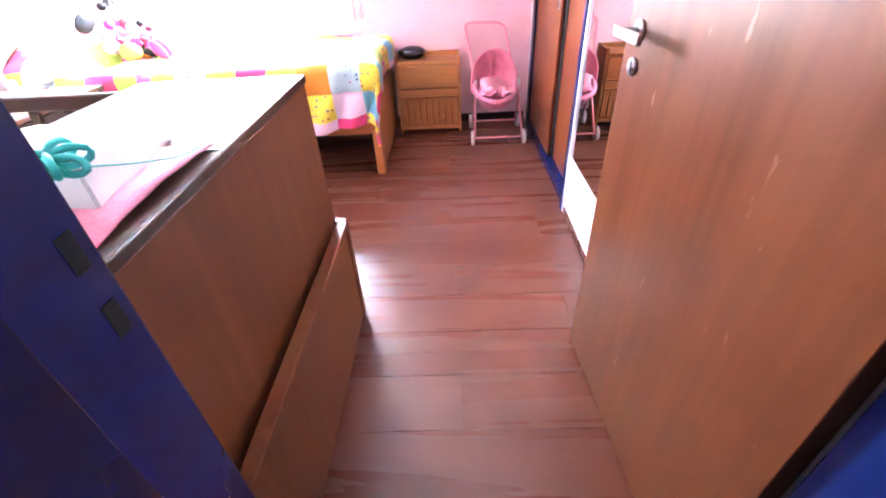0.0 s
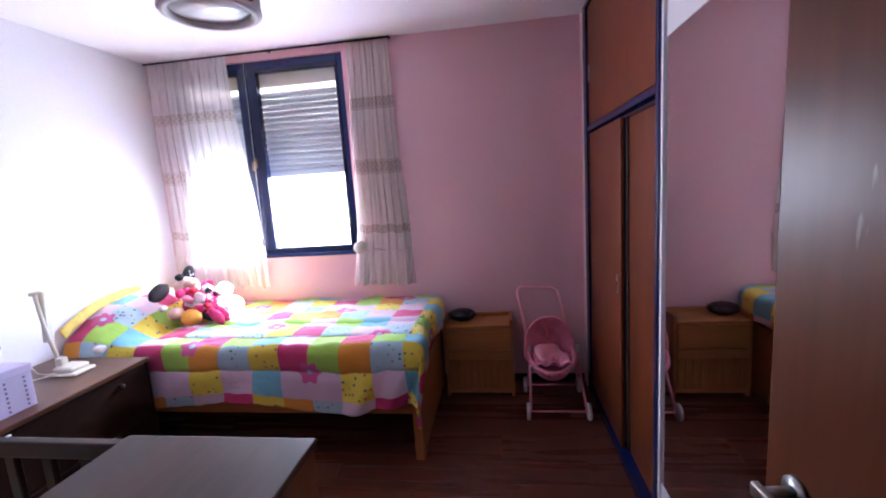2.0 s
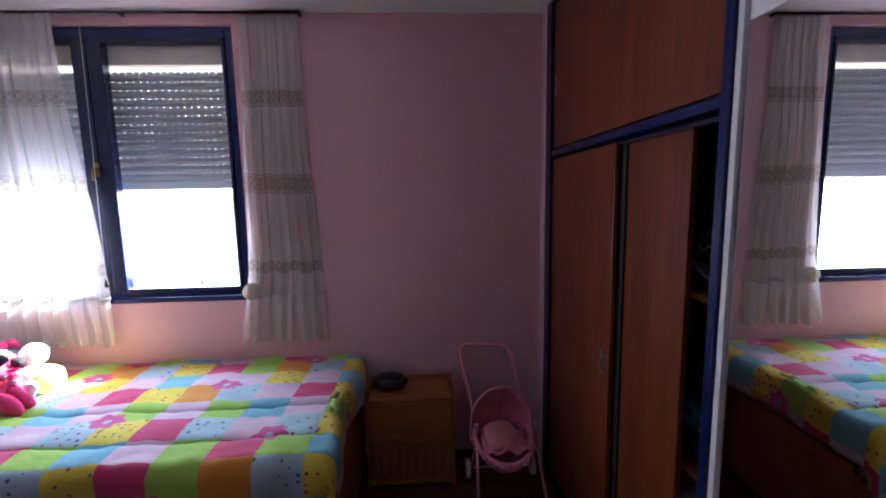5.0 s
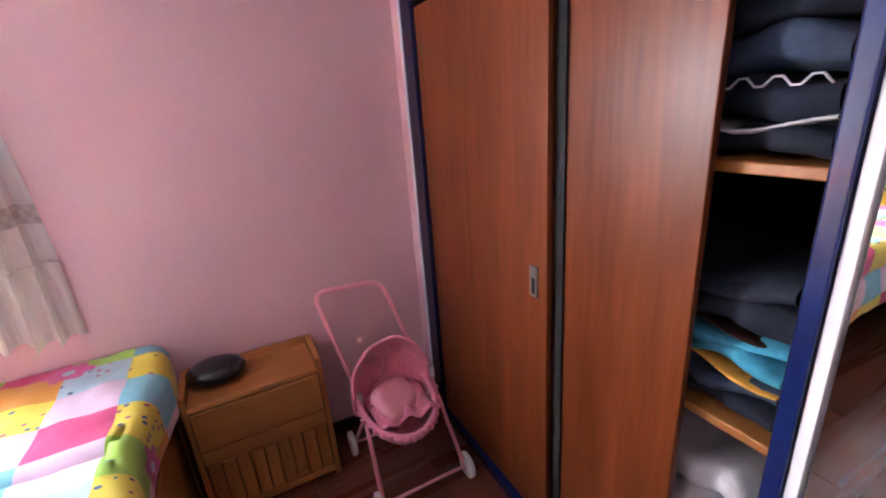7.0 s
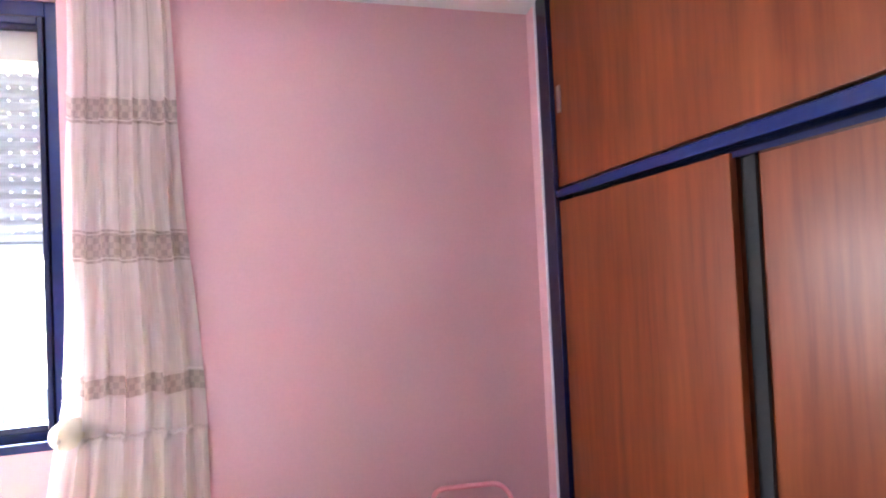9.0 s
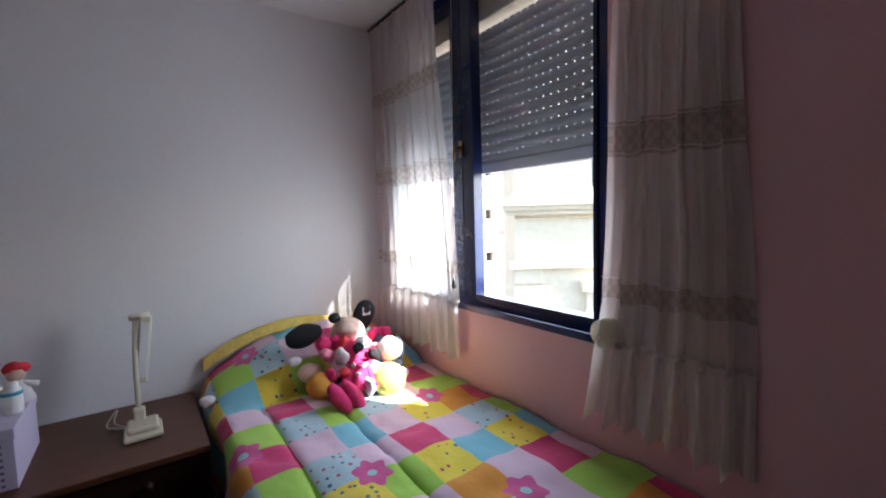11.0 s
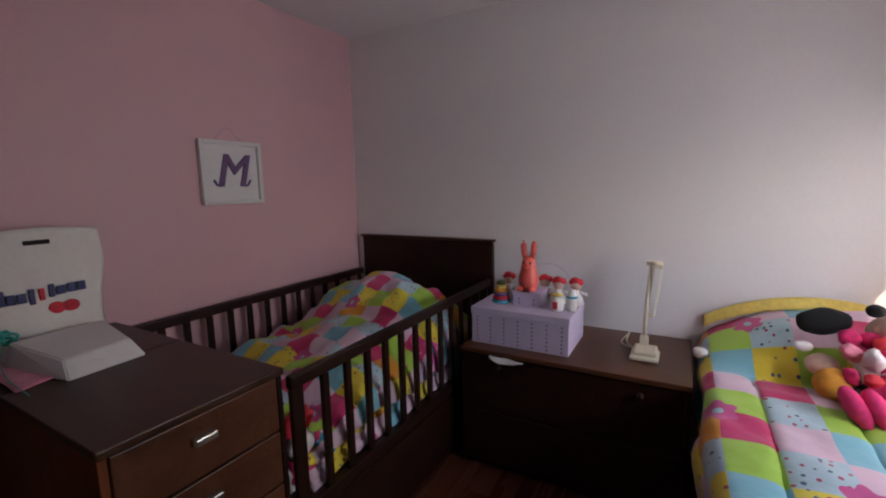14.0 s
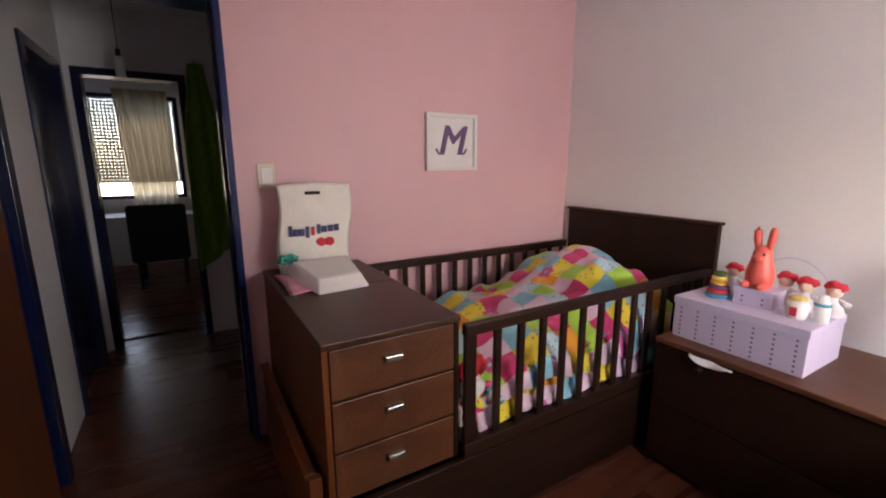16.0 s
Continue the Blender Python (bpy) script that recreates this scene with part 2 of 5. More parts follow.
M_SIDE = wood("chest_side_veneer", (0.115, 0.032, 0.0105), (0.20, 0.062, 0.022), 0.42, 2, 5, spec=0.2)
M_WARD = wood("wardrobe_veneer", (0.108, 0.0225, 0.0058), (0.230, 0.057, 0.0150), 0.36, 2, 7, spec=0.32)
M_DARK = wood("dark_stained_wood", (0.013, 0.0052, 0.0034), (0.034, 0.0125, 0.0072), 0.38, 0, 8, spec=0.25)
M_DARKZ = wood("dark_stained_wood_upright", (0.013, 0.0052, 0.0034), (0.034, 0.0125, 0.0072), 0.38, 2, 8, spec=0.25)
M_DARKY = wood("dark_stained_wood_deep", (0.034, 0.0125, 0.007), (0.072, 0.028, 0.014), 0.34, 1, 8, spec=0.3)
# lighter and redder than M_DARK; low chest's top and drawer fronts
M_TOP = wood("reddish_brown_wood", (0.065, 0.022, 0.010), (0.13, 0.048, 0.022), 0.36, 1, 8, spec=0.35)
M_PINE = wood("honey_pine", (0.31, 0.105, 0.024), (0.47, 0.19, 0.05), 0.42, 0, 8)
M_PINEZ = wood("honey_pine_upright", (0.28, 0.092, 0.02), (0.43, 0.17, 0.044), 0.42, 2, 8)
M_FLOOR = wood("laminate_floor", (0.108, 0.030, 0.016), (0.138, 0.041, 0.022), 0.26, 0, 6, True)
M_GAP = paint("joint_shadow", (0.02, 0.009, 0.006), 0.8, 0.1)
M_CHROME = paint("brushed_steel", (0.46, 0.45, 0.43), 0.36, 0.05, 20, 0.02, metal=1.0)
M_BRASS = paint("aged_brass", (0.22, 0.14, 0.06), 0.42, 0.15, 20, 0.05, metal=1.0)
M_BLACK = paint("black_plush", (0.012, 0.012, 0.014), 0.85, 0.2, 20, 0.3)
M_BLKPL = paint("black_plastic", (0.015, 0.014, 0.016), 0.25, 0.1, 20, 0.02)
M_CREAM = paint("cream_plastic", (0.68, 0.62, 0.48), 0.35, 0.05, 10, 0.02)
M_PRAMF = paint("pink_pram_cloth", (0.80, 0.25, 0.36), 0.8, 0.22, 22, 0.5, grain=120, sheen=0.3)
M_PRAMT = paint("pink_lacquered_tube", (0.80, 0.32, 0.38), 0.3, 0.05, 10, 0.02)
M_WPLAST = paint("white_plastic", (0.76, 0.74, 0.72), 0.35, 0.05, 10, 0.02)
M_SHUT = paint("grey_shutter_plastic", (0.40, 0.43, 0.47), 0.5, 0.06, 10, 0.05)
M_MIRROR = paint("mirror_silver", (0.86, 0.87, 0.87), 0.05, 0.0, 5, 0.0, metal=1.0)
M_MIRROR.node_tree.nodes["Principled BSDF"].inputs["Roughness"].default_value = 0.01
for lk in list(M_MIRROR.node_tree.links):
    if lk.to_socket.name == "Roughness":
        M_MIRROR.node_tree.links.remove(lk)
M_GLASS = pane("window_glass")
M_CURT = sheer("cream_curtain", (0.88, 0.84, 0.80), 0.07)
M_CURTL = sheer("thin_curtain", (0.86, 0.83, 0.80), 0.16)
M_BAND = sheer("curtain_lace_band", (0.70, 0.64, 0.58), 0.12, True)
M_QUILT = patchwork("patchwork_quilt", 0.165, 0)
M_QUILT2 = patchwork("patchwork_crib_quilt", 0.13, 2)
M_LILAC = paint("lilac_card", (0.62, 0.54, 0.70), 0.6, 0.05, 8, 0.05)
M_PURPLE = paint("purple_print", (0.16, 0.08, 0.20), 0.6, 0.1)
M_CORAL = paint("coral_rubber", (0.80, 0.13, 0.10), 0.4, 0.05, 8, 0.02)
M_RED = paint("red_cloth", (0.66, 0.03, 0.05), 0.7, 0.15, 20, 0.2)
M_MAGENTA = paint("magenta_plush", (0.70, 0.03, 0.16), 0.8, 0.2, 25, 0.3)
M_SKIN = paint("beige_plush", (0.72, 0.50, 0.40), 0.85, 0.1, 25, 0.3)
M_YEL = paint("yellow_plush", (0.80, 0.62, 0.15), 0.85, 0.15, 25, 0.3)
M_ORA = paint("orange_plush", (0.76, 0.36, 0.05), 0.85, 0.15, 25, 0.3)
M_WPLUSH = paint("white_plush", (0.78, 0.74, 0.74), 0.85, 0.1, 25, 0.3)
M_GREEN = paint("green_towel_terry", (0.16, 0.30, 0.03), 0.95, 0.2, 30, 0.6)
M_TEAL = paint("teal_ribbon", (0.03, 0.42, 0.36), 0.5, 0.1)
M_BAG = paint("cream_shopping_bag", (0.80, 0.77, 0.71), 0.6, 0.05, 6, 0.1)
M_INK = paint("navy_print", (0.02, 0.025, 0.13), 0.5, 0.1)
M_PAPER = paint("white_paper", (0.78, 0.76, 0.75), 0.7, 0.04, 8, 0.05)
M_DENIM = paint("dark_denim", (0.012, 0.016, 0.030), 0.9, 0.4, 14, 0.4)
M_JEANS = paint("faded_denim", (0.038, 0.054, 0.092), 0.9, 0.4, 9, 0.4)
M_TURQ = paint("turquoise_cloth", (0.06, 0.34, 0.48), 0.85, 0.3, 14, 0.3)
M_WCLOTH = paint("white_linen", (0.62, 0.57, 0.59), 0.9, 0.08, 8, 0.3)
M_GREYC = paint("black_upholstery", (0.02, 0.02, 0.022), 0.8, 0.2, 15, 0.2)
M_BEIGEC = sheer("beige_far_curtain", (0.46, 0.38, 0.27), 0.05)
M_BRICKA = paint("pink_render_facade", (0.62, 0.46, 0.39), 0.85, 0.1, 0.8, 0.2, grain=8)
M_STONE = paint("cream_stone", (0.74, 0.66, 0.48), 0.85, 0.1, 0.7, 0.2, grain=8)
M_ASPH = paint("asphalt", (0.05, 0.05, 0.052), 0.9, 0.2, 0.5, 0.2, grain=20)
M_WIN = paint("dark_window", (0.05, 0.055, 0.06), 0.15, 0.1)
M_LEAF = paint("leaves", (0.07, 0.13, 0.03), 0.7, 0.3, 9, 0.1)


# ---- building blocks ----
def mesh_ob(name, bm, mat, parent=None, at=(0, 0, 0), smooth=False):
    me = bpy.data.meshes.new(name)
    bm.normal_update()
    bm.to_mesh(me)
    bm.free()
    for mt in (mat if isinstance(mat, (list, tuple)) else [mat]):
        me.materials.append(mt)
    if smooth:
        for f in me.polygons:
            f.use_smooth = True
    ob = new(name, me)
    ob.location = at
    if parent is not None:
        base = Vector()
        q = parent
        while q is not None:
            base += q.location
            q = q.parent
        ob.parent = parent
        ob.location = Vector(at) - base
    return ob


def thing(name, at, label, category, group="", kind=""):
    e = new(name)
    e.location = at
    e.empty_display_size = 0.1
    return tagged(e, label, category, group, kind)


def cube_into(bm, x0, x1, y0, y1, z0, z1, bevel=0.0, seg=1):
    r = bmesh.ops.create_cube(bm, size=1)
    vs = r["verts"]
    bmesh.ops.scale(bm, verts=vs, vec=(x1 - x0, y1 - y0, z1 - z0))
    bmesh.ops.translate(bm, verts=vs, vec=((x0 + x1) / 2, (y0 + y1) / 2, (z0 + z1) / 2))
    if bevel:
        es = list({e for v in vs for e in v.link_edges})
        bmesh.ops.bevel(bm, geom=es, offset=bevel, segments=seg, affect="EDGES", profile=0.5)


def block(name, x0, x1, y0, y1, z0, z1, mat, parent=None, bevel=0.003, seg=2):
    """A board or slab with softened edges, its origin at its centre's foot."""
    c = ((x0 + x1) / 2, (y0 + y1) / 2, z0)
    bm = bmesh.new()
    cube_into(bm, x0 - c[0], x1 - c[0], y0 - c[1], y1 - c[1], 0, z1 - z0, bevel, seg)
    return mesh_ob(name, bm, mat, parent, c)


def boxes(name, spans, mat, parent=None, bevel=0.0):
    """Several boxes joined into one mesh."""
    bm = bmesh.new()
    for s in spans:
        cube_into(bm, *s, bevel)
    return mesh_ob(name, bm, mat, parent)


def tube(name, pts, r, mat, parent=None, sides=10, closed=False, taper=None):
    pts = [Vector(p) for p in pts]
    bm = bmesh.new()
    rings = []
    for i, p in enumerate(pts):
        a = pts[i - 1] if i or closed else p
        b = pts[(i + 1) % len(pts)] if i < len(pts) - 1 or closed else p
        q = (b - a).to_track_quat("Z", "Y")
        rr = r * (taper[i] if taper else 1)
        rings.append([bm.verts.new(p + q @ Vector((rr * math.cos(2 * math.pi * k / sides), rr * math.sin(2 * math.pi * k / sides), 0))) for k in range(sides)])
    n = len(rings)
    for i in range(n if closed else n - 1):
        A, B = rings[i], rings[(i + 1) % n]
        for k in range(sides):
            bm.faces.new((A[k], A[(k + 1) % sides], B[(k + 1) % sides], B[k]))
    if not closed:
        bm.faces.new(rings[0][::-1])
        bm.faces.new(rings[-1])
    bmesh.ops.recalc_face_normals(bm, faces=bm.faces)
    return mesh_ob(name, bm, mat, parent, smooth=True)


def bend(pts, radius, n=5):
    """Rounds the corners of a line."""
    pts = [Vector(p) for p in pts]
    out = [pts[0]]
    for i in range(1, len(pts) - 1):
        a, b, c = pts[i - 1], pts[i], pts[i + 1]
        u, w = (a - b).normalized() * radius, (c - b).normalized() * radius
        for k in range(n + 1):
            s = k / n
            out.append((b + u) * (1 - s) ** 2 + b * 2 * s * (1 - s) + (b + w) * s ** 2)
    return out + [pts[-1]]


def lathe(name, profile, mat, parent=None, at=(0, 0, 0), sides=24, smooth=True):
    bm = bmesh.new()
    rings = [[bm.verts.new((r * math.cos(2 * math.pi * k / sides), r * math.sin(2 * math.pi * k / sides), z)) for k in range(sides)] for r, z in profile]
    for A, B in zip(rings, rings[1:]):
        for k in range(sides):
            bm.faces.new((A[k], A[(k + 1) % sides], B[(k + 1) % sides], B[k]))
    if profile[0][0] > 0.0005:
        bm.faces.new(rings[0][::-1])
    if profile[-1][0] > 0.0005:
        bm.faces.new(rings[-1])
    bmesh.ops.remove_doubles(bm, verts=bm.verts, dist=0.0003)
    bmesh.ops.recalc_face_normals(bm, faces=bm.faces)
    return mesh_ob(name, bm, mat, parent, at, smooth)


def blob(name, at, size, mat, parent=None, turn=(0, 0, 0), rough=0.06, seed=0, seg=20):
    """A stuffed, slightly uneven rounded form."""
    bm = bmesh.new()
    bmesh.ops.create_uvsphere(bm, u_segments=seg, v_segments=seg // 2 + 2, radius=1)
    rot = Euler([radians(a) for a in turn]).to_matrix()
    for v in bm.verts:
        k = 1 + rough * noise.noise(v.co * 1.7 + Vector((seed, seed * 2, 0)))
        v.co = rot @ Vector((v.co.x * size[0] * k, v.co.y * size[1] * k, v.co.z * size[2] * k))
    return mesh_ob(name, bm, mat, parent, at, True)


def cloth(name, f, nu, nv, mat, parent=None, thick=0.0, uv=None, pick=None):
    """A sheet f(u, v) for u, v in 0..1; uv gives its print's place in metres; pick gives a material number."""
    bm = bmesh.new()
    lay = bm.loops.layers.uv.new("UVMap")
    g = [[bm.verts.new(f(i / nu, j / nv)) for j in range(nv + 1)] for i in range(nu + 1)]
    for i in range(nu):
        for j in range(nv):
            fc = bm.faces.new((g[i][j], g[i + 1][j], g[i + 1][j + 1], g[i][j + 1]))
            fc.smooth = True
            if pick:
                fc.material_index = pick((i + 0.5) / nu, (j + 0.5) / nv)
            for lp, (a, b) in zip(fc.loops, ((i, j), (i + 1, j), (i + 1, j + 1), (i, j + 1))):
                lp[lay].uv = uv(a / nu, b / nv) if uv else (a / nu, b / nv)
    ob = mesh_ob(name, bm, mat, parent, smooth=True)
    if thick:
        md = ob.modifiers.new("thickness", "SOLIDIFY")
        md.thickness, md.offset = thick, 0
    return ob


def text(name, body, size, mat, m, parent=None, shear=0.0, depth=0.001):
    cu = bpy.data.curves.new(name, "FONT")
    cu.body, cu.size, cu.shear, cu.extrude = body, size, shear, depth
    cu.align_x, cu.align_y = "CENTER", "CENTER"
    cu.bevel_depth = size * 0.02
    cu.materials.append(mat)
    ob = new(name, cu)
    ob.matrix_world = m
    if parent is not None:
        ob.parent = parent
        ob.matrix_parent_inverse = Matrix.Translation(parent.location).inverted()
    return ob


def setting(ob, label, category="structure"):
    return tagged(ob, label, category, kind="structure")


# ---- the room's shell ----
HALL_S = -1.15
DOOR_W, DOOR_E, DOOR_H = 0.60, 1.375, 2.07
WX0, WX1, WZ0, WZ1 = -1.42, -0.10, 1.00, 2.40
sub = setting(block("floor", WEST - 0.1, 2.2, -4.6, NORTH + 0.1, -0.12, -0.012, M_GAP, bevel=0), "reddish-brown laminate floor of long boards")
setting(block("ceiling", WEST - 0.15, 2.3, -4.6, NORTH + 0.25, CEIL, CEIL + 0.12, M_CEIL, bevel=0), "smooth white painted ceiling")
setting(boxes("wall_north", [(WEST - 0.1, WX0, NORTH, NORTH + 0.25, -0.1, CEIL), (WX1, 2.2, NORTH, NORTH + 0.25, -0.1, CEIL), (WX0, WX1, NORTH, NORTH + 0.25, -0.1, WZ0), (WX0, WX1, NORTH, NORTH + 0.25, WZ1, CEIL)], M_PINK), "pink painted wall with the window", "wall")
setting(block("wall_west", WEST - 0.12, WEST, SOUTH - 0.12, NORTH, -0.1, CEIL, M_WHITE, bevel=0), "white painted wall behind the beds", "wall")
setting(boxes("wall_south", [(WEST - 0.1, DOOR_W - 0.028, SOUTH - 0.12, SOUTH, -0.1, CEIL), (DOOR_E + 0.028, 2.2, SOUTH - 0.12, SOUTH, -0.1, CEIL), (DOOR_W - 0.028, DOOR_E + 0.028, SOUTH - 0.12, SOUTH, DOOR_H + 0.028, CEIL)], M_PINK), "pink painted wall with the doorway", "wall")
setting(boxes("wall_east", [(EAST + 0.02, EAST + 0.12, SOUTH, 2.277, -0.1, CEIL), (EAST - 0.012, EAST + 0.02, 0.72, 2.257, 1.863, CEIL), (2.08, 2.2, SOUTH, NORTH, -0.1, CEIL)], M_WHITE), "white painted wall behind the mirror", "wall")
# corridor and far room
setting(boxes("wall_corridor", [(1.395, 1.51, -0.17, SOUTH - 0.122, -0.1, CEIL), (1.395, 1.51, -1.15, -0.98, -0.1, CEIL), (1.395, 1.51, -0.98, -0.17, 2.04, CEIL), (0.2, 0.32, -1.15, SOUTH - 0.122, -0.1, CEIL),
      (0.2, 0.69, -1.27, -1.15, -0.1, CEIL), (1.36, 2.3, -1.27, -1.15, -0.1, CEIL), (0.69, 1.36, -1.27, -1.15, 2.05, CEIL)], M_WHITE), "white painted corridor walls", "wall")
setting(boxes("wall_far_room", [(-0.4, -0.28, -4.6, -1.27, -0.1, CEIL), (2.3, 2.42, -4.6, -1.27, -0.1, CEIL), (-0.4, 0.75, -4.62, -4.5, -0.1, CEIL), (1.86, 2.42, -4.62, -4.5, -0.1, CEIL), (0.75, 1.86, -4.62, -4.5, -0.1, 0.92), (0.75, 1.86, -4.62, -4.5, 2.3, CEIL), (-0.4, 0.2, -1.27, -1.15, -0.1, CEIL)], M_WHITE), "white walls of the room beyond the corridor", "wall")


def door_frame(name, x0, x1, y0, y1, h, label, mat=M_BLUE, w=0.05):
    """A lining round a doorway in a wall that runs along x."""
    fr = thing(name, ((x0 + x1) / 2, (y0 + y1) / 2, 0), label, "door frame", kind="structure")
    block("jamb", x0 - w, x0, y0, y1, 0, h, mat, fr)
    block("jamb", x1, x1 + w, y0, y1, 0, h, mat, fr)
    block("lintel", x0 - w, x1 + w, y0, y1, h, h + w, mat, fr)
    return fr


fr = door_frame("door_frame_1", DOOR_W, DOOR_E, SOUTH - 0.135, SOUTH + 0.055, DOOR_H, "dark blue painted door frame of the bedroom", M_BLUE, 0.028)
block("stop", DOOR_W, DOOR_W + 0.012, SOUTH - 0.135, SOUTH - 0.045, 0, DOOR_H, M_NAVY, fr, 0.002)
block("stop", DOOR_E - 0.03, DOOR_E, SOUTH - 0.135, SOUTH - 0.06, 0, DOOR_H, M_NAVY, fr, 0.002)
for z in (0.90, 0.972):
    block("strike_hole", DOOR_W - 0.002, DOOR_W + 0.0015, SOUTH + 0.024, SOUTH + 0.040, z, z + 0.036, M_BLACK, fr, 0.0)
door_frame("door_frame_2", 0.74, 1.31, -1.285, -1.135, 2.0, "dark blue door frame at the corridor's end", M_NAVY)
sd = thing("door_frame_3", (1.45, -0.57, 0), "blue framed side doorway with a closed dark door", "door frame", kind="structure")
block("jamb", 1.38, 1.515, -0.235, -0.165, 0, 2.04, M_NAVY, sd)
block("jamb", 1.38, 1.515, -0.985, -0.915, 0, 2.04, M_NAVY, sd)
block("lintel", 1.38, 1.515, -0.915, -0.235, 1.98, 2.04, M_NAVY, sd)
block("panel", 1.43, 1.47, -0.915, -0.235, 0.005, 1.98, M_NAVY, sd)


# ---- the bedroom door, standing open ----
def bedroom_door():
    hinge, free = Vector((1.352, SOUTH + 0.066, 0)), Vector((1.302, 1.365, 0))
    L = (free - hinge).length
    ang = math.degrees(math.atan2(free.y - hinge.y, free.x - hinge.x))
    d = thing("door", hinge, "open brown veneered bedroom door with steel lever handle", "door")
    d.rotation_euler = (0, 0, radians(ang))

    def put(ob):
        ob.parent = d
        return ob
    put(block("leaf", 0, L, -0.038, 0, 0.008, 2.055, M_DOOR, None, 0.002))
    for s, y in ((1, 0.0), (-1, -0.038)):
        put(tube("rose", [(L - 0.06, y, 1.012), (L - 0.06, y + s * 0.006, 1.012)], 0.021, M_CHROME, sides=18))
        put(tube("spindle", [(L - 0.06, y, 1.012), (L - 0.06, y + s * 0.05, 1.012)], 0.008, M_CHROME))
        put(block("handle", L - 0.165, L - 0.048, min(y + s * 0.042, y + s * 0.054), max(y + s * 0.042, y + s * 0.054), 1.001, 1.023, M_CHROME, None, 0.004, 3))
        put(tube("keyhole_rose", [(L - 0.06, y, 0.94), (L - 0.06, y + s * 0.006, 0.94)], 0.019, M_CHROME, sides=18))
        put(block("keyhole", L - 0.063, L - 0.057, min(y + s * 0.004, y + s * 0.008), max(y + s * 0.004, y + s * 0.008), 0.93, 0.952, M_BLACK, None, 0.0))
    put(block("latch_plate", L - 0.001, L + 0.002, -0.03, -0.008, 0.9, 1.06, M_CHROME, None, 0.0005))


bedroom_door()


# ---- window, shutter ----
def window():
    w = thing("window_1", ((WX0 + WX1) / 2, NORTH + 0.05, WZ0), "dark blue painted two-leaf window, with glass", "window", kind="structure")
    y0, y1 = NORTH + 0.03, NORTH + 0.10
    block("frame", WX0, WX0 + 0.05, y0, y1, WZ0, WZ1, M_BLUE, w)
    block("frame", WX1 - 0.05, WX1, y0, y1, WZ0, WZ1, M_BLUE, w)
    block("frame", WX0 + 0.05, WX1 - 0.05, y0, y1, WZ1 - 0.05, WZ1, M_BLUE, w)
    block("frame", WX0 + 0.05, WX1 - 0.05, y0, y1, WZ0, WZ0 + 0.04, M_BLUE, w)
    block("sill", WX0 - 0.02, WX1 + 0.02, y0 - 0.035, y0 - 0.001, WZ0 - 0.012, WZ0 + 0.018, M_BLUE, w, 0.005)
    for x0, x1 in ((WX0 + 0.052, -0.832), (-0.828, WX1 - 0.052)):
        t = 0.05
        s = new("sash")
        s.parent = w
        s.location = Vector((x0, y0 - 0.008, WZ0 + 0.042)) - w.location
        a0, a1 = (t, 0.07) if x0 < -1 else (0.07, 0.016)
        for a in ((x0, x0 + a0, WZ0 + 0.042, WZ1 - 0.052), (x1 - a1, x1, WZ0 + 0.042, WZ1 - 0.052)):
            block("stile", a[0], a[1], y0 - 0.008, y0 + 0.045, a[2], a[3], M_NAVY, s)
        block("rail", x0 + a0, x1 - a1, y0 - 0.008, y0 + 0.045, WZ0 + 0.042, WZ0 + 0.062, M_NAVY, s)
        block("rail", x0 + a0, x1 - a1, y0 - 0.008, y0 + 0.045, WZ1 - 0.08, WZ1 - 0.052, M_NAVY, s)
        g = block("pane", x0 + a0, x1 - a1, y0 + 0.02, y0 + 0.024, WZ0 + 0.062, WZ1 - 0.08, M_GLASS, s, 0)
        g.visible_shadow = False
    block("espagnolette", -0.842, -0.822, y0 - 0.018, y0 - 0.009, 1.66, 1.73, M_BRASS, w)
    tube("knob", bend([(-0.83, y0 - 0.02, 1.70), (-0.83, y0 - 0.05, 1.70), (-0.83, y0 - 0.055, 1.64)], 0.01), 0.008, M_BRASS, w)
    # roller shutter, lowered half way
    sh = thing("roller_shutter", ((WX0 + WX1) / 2, NORTH + 0.14, 1.6), "grey plastic roller shutter lowered over half the window", "shutter", kind="structure")
    pitch, n = 0.044, 13
    prof = [(0, 0.0), (0.008, 0.007), (0.011, 0.017), (0.008, 0.030), (0, 0.038)]
    bm = bmesh.new()
    xa, xb = WX0 + 0.02 - sh.location.x, WX1 - 0.02 - sh.location.x
    A = [[bm.verts.new((x, -d, z)) for d, z in prof] + [bm.verts.new((x, 0.006 - d * 0.2, z)) for d, z in prof[::-1]] for x in (xa, xb)]
    k = len(A[0])
    for i in range(k):
        bm.faces.new((A[0][i], A[0][(i + 1) % k], A[1][(i + 1) % k], A[1][i]))
    bmesh.ops.recalc_face_normals(bm, faces=bm.faces)
    first = mesh_ob("slat", bm, M_SHUT, sh, sh.location + Vector((0, 0, 0.035)))
    for i in range(1, n):
        s = new("slat", first.data)
        s.parent = sh
        s.location = (0, 0, 0.035 + pitch * i)
    webs = []
    for i in range(n):
        z = 1.6 + 0.035 + pitch * i + 0.037
        x = WX0 + 0.02
        while x < WX1 - 0.05:
            webs.append((x, x + 0.029, NORTH + 0.138, NORTH + 0.144, z, z + 0.010))
            x += 0.036
    tagged(boxes("slat_webs", webs, M_SHUT, None), kind="stuff").parent = sh
    sh.children[-1].location = -sh.location
    block("bottom_bar", WX0 + 0.02, WX1 - 0.02, NORTH + 0.125, NORTH + 0.15, 1.59, 1.634, M_SHUT, sh)
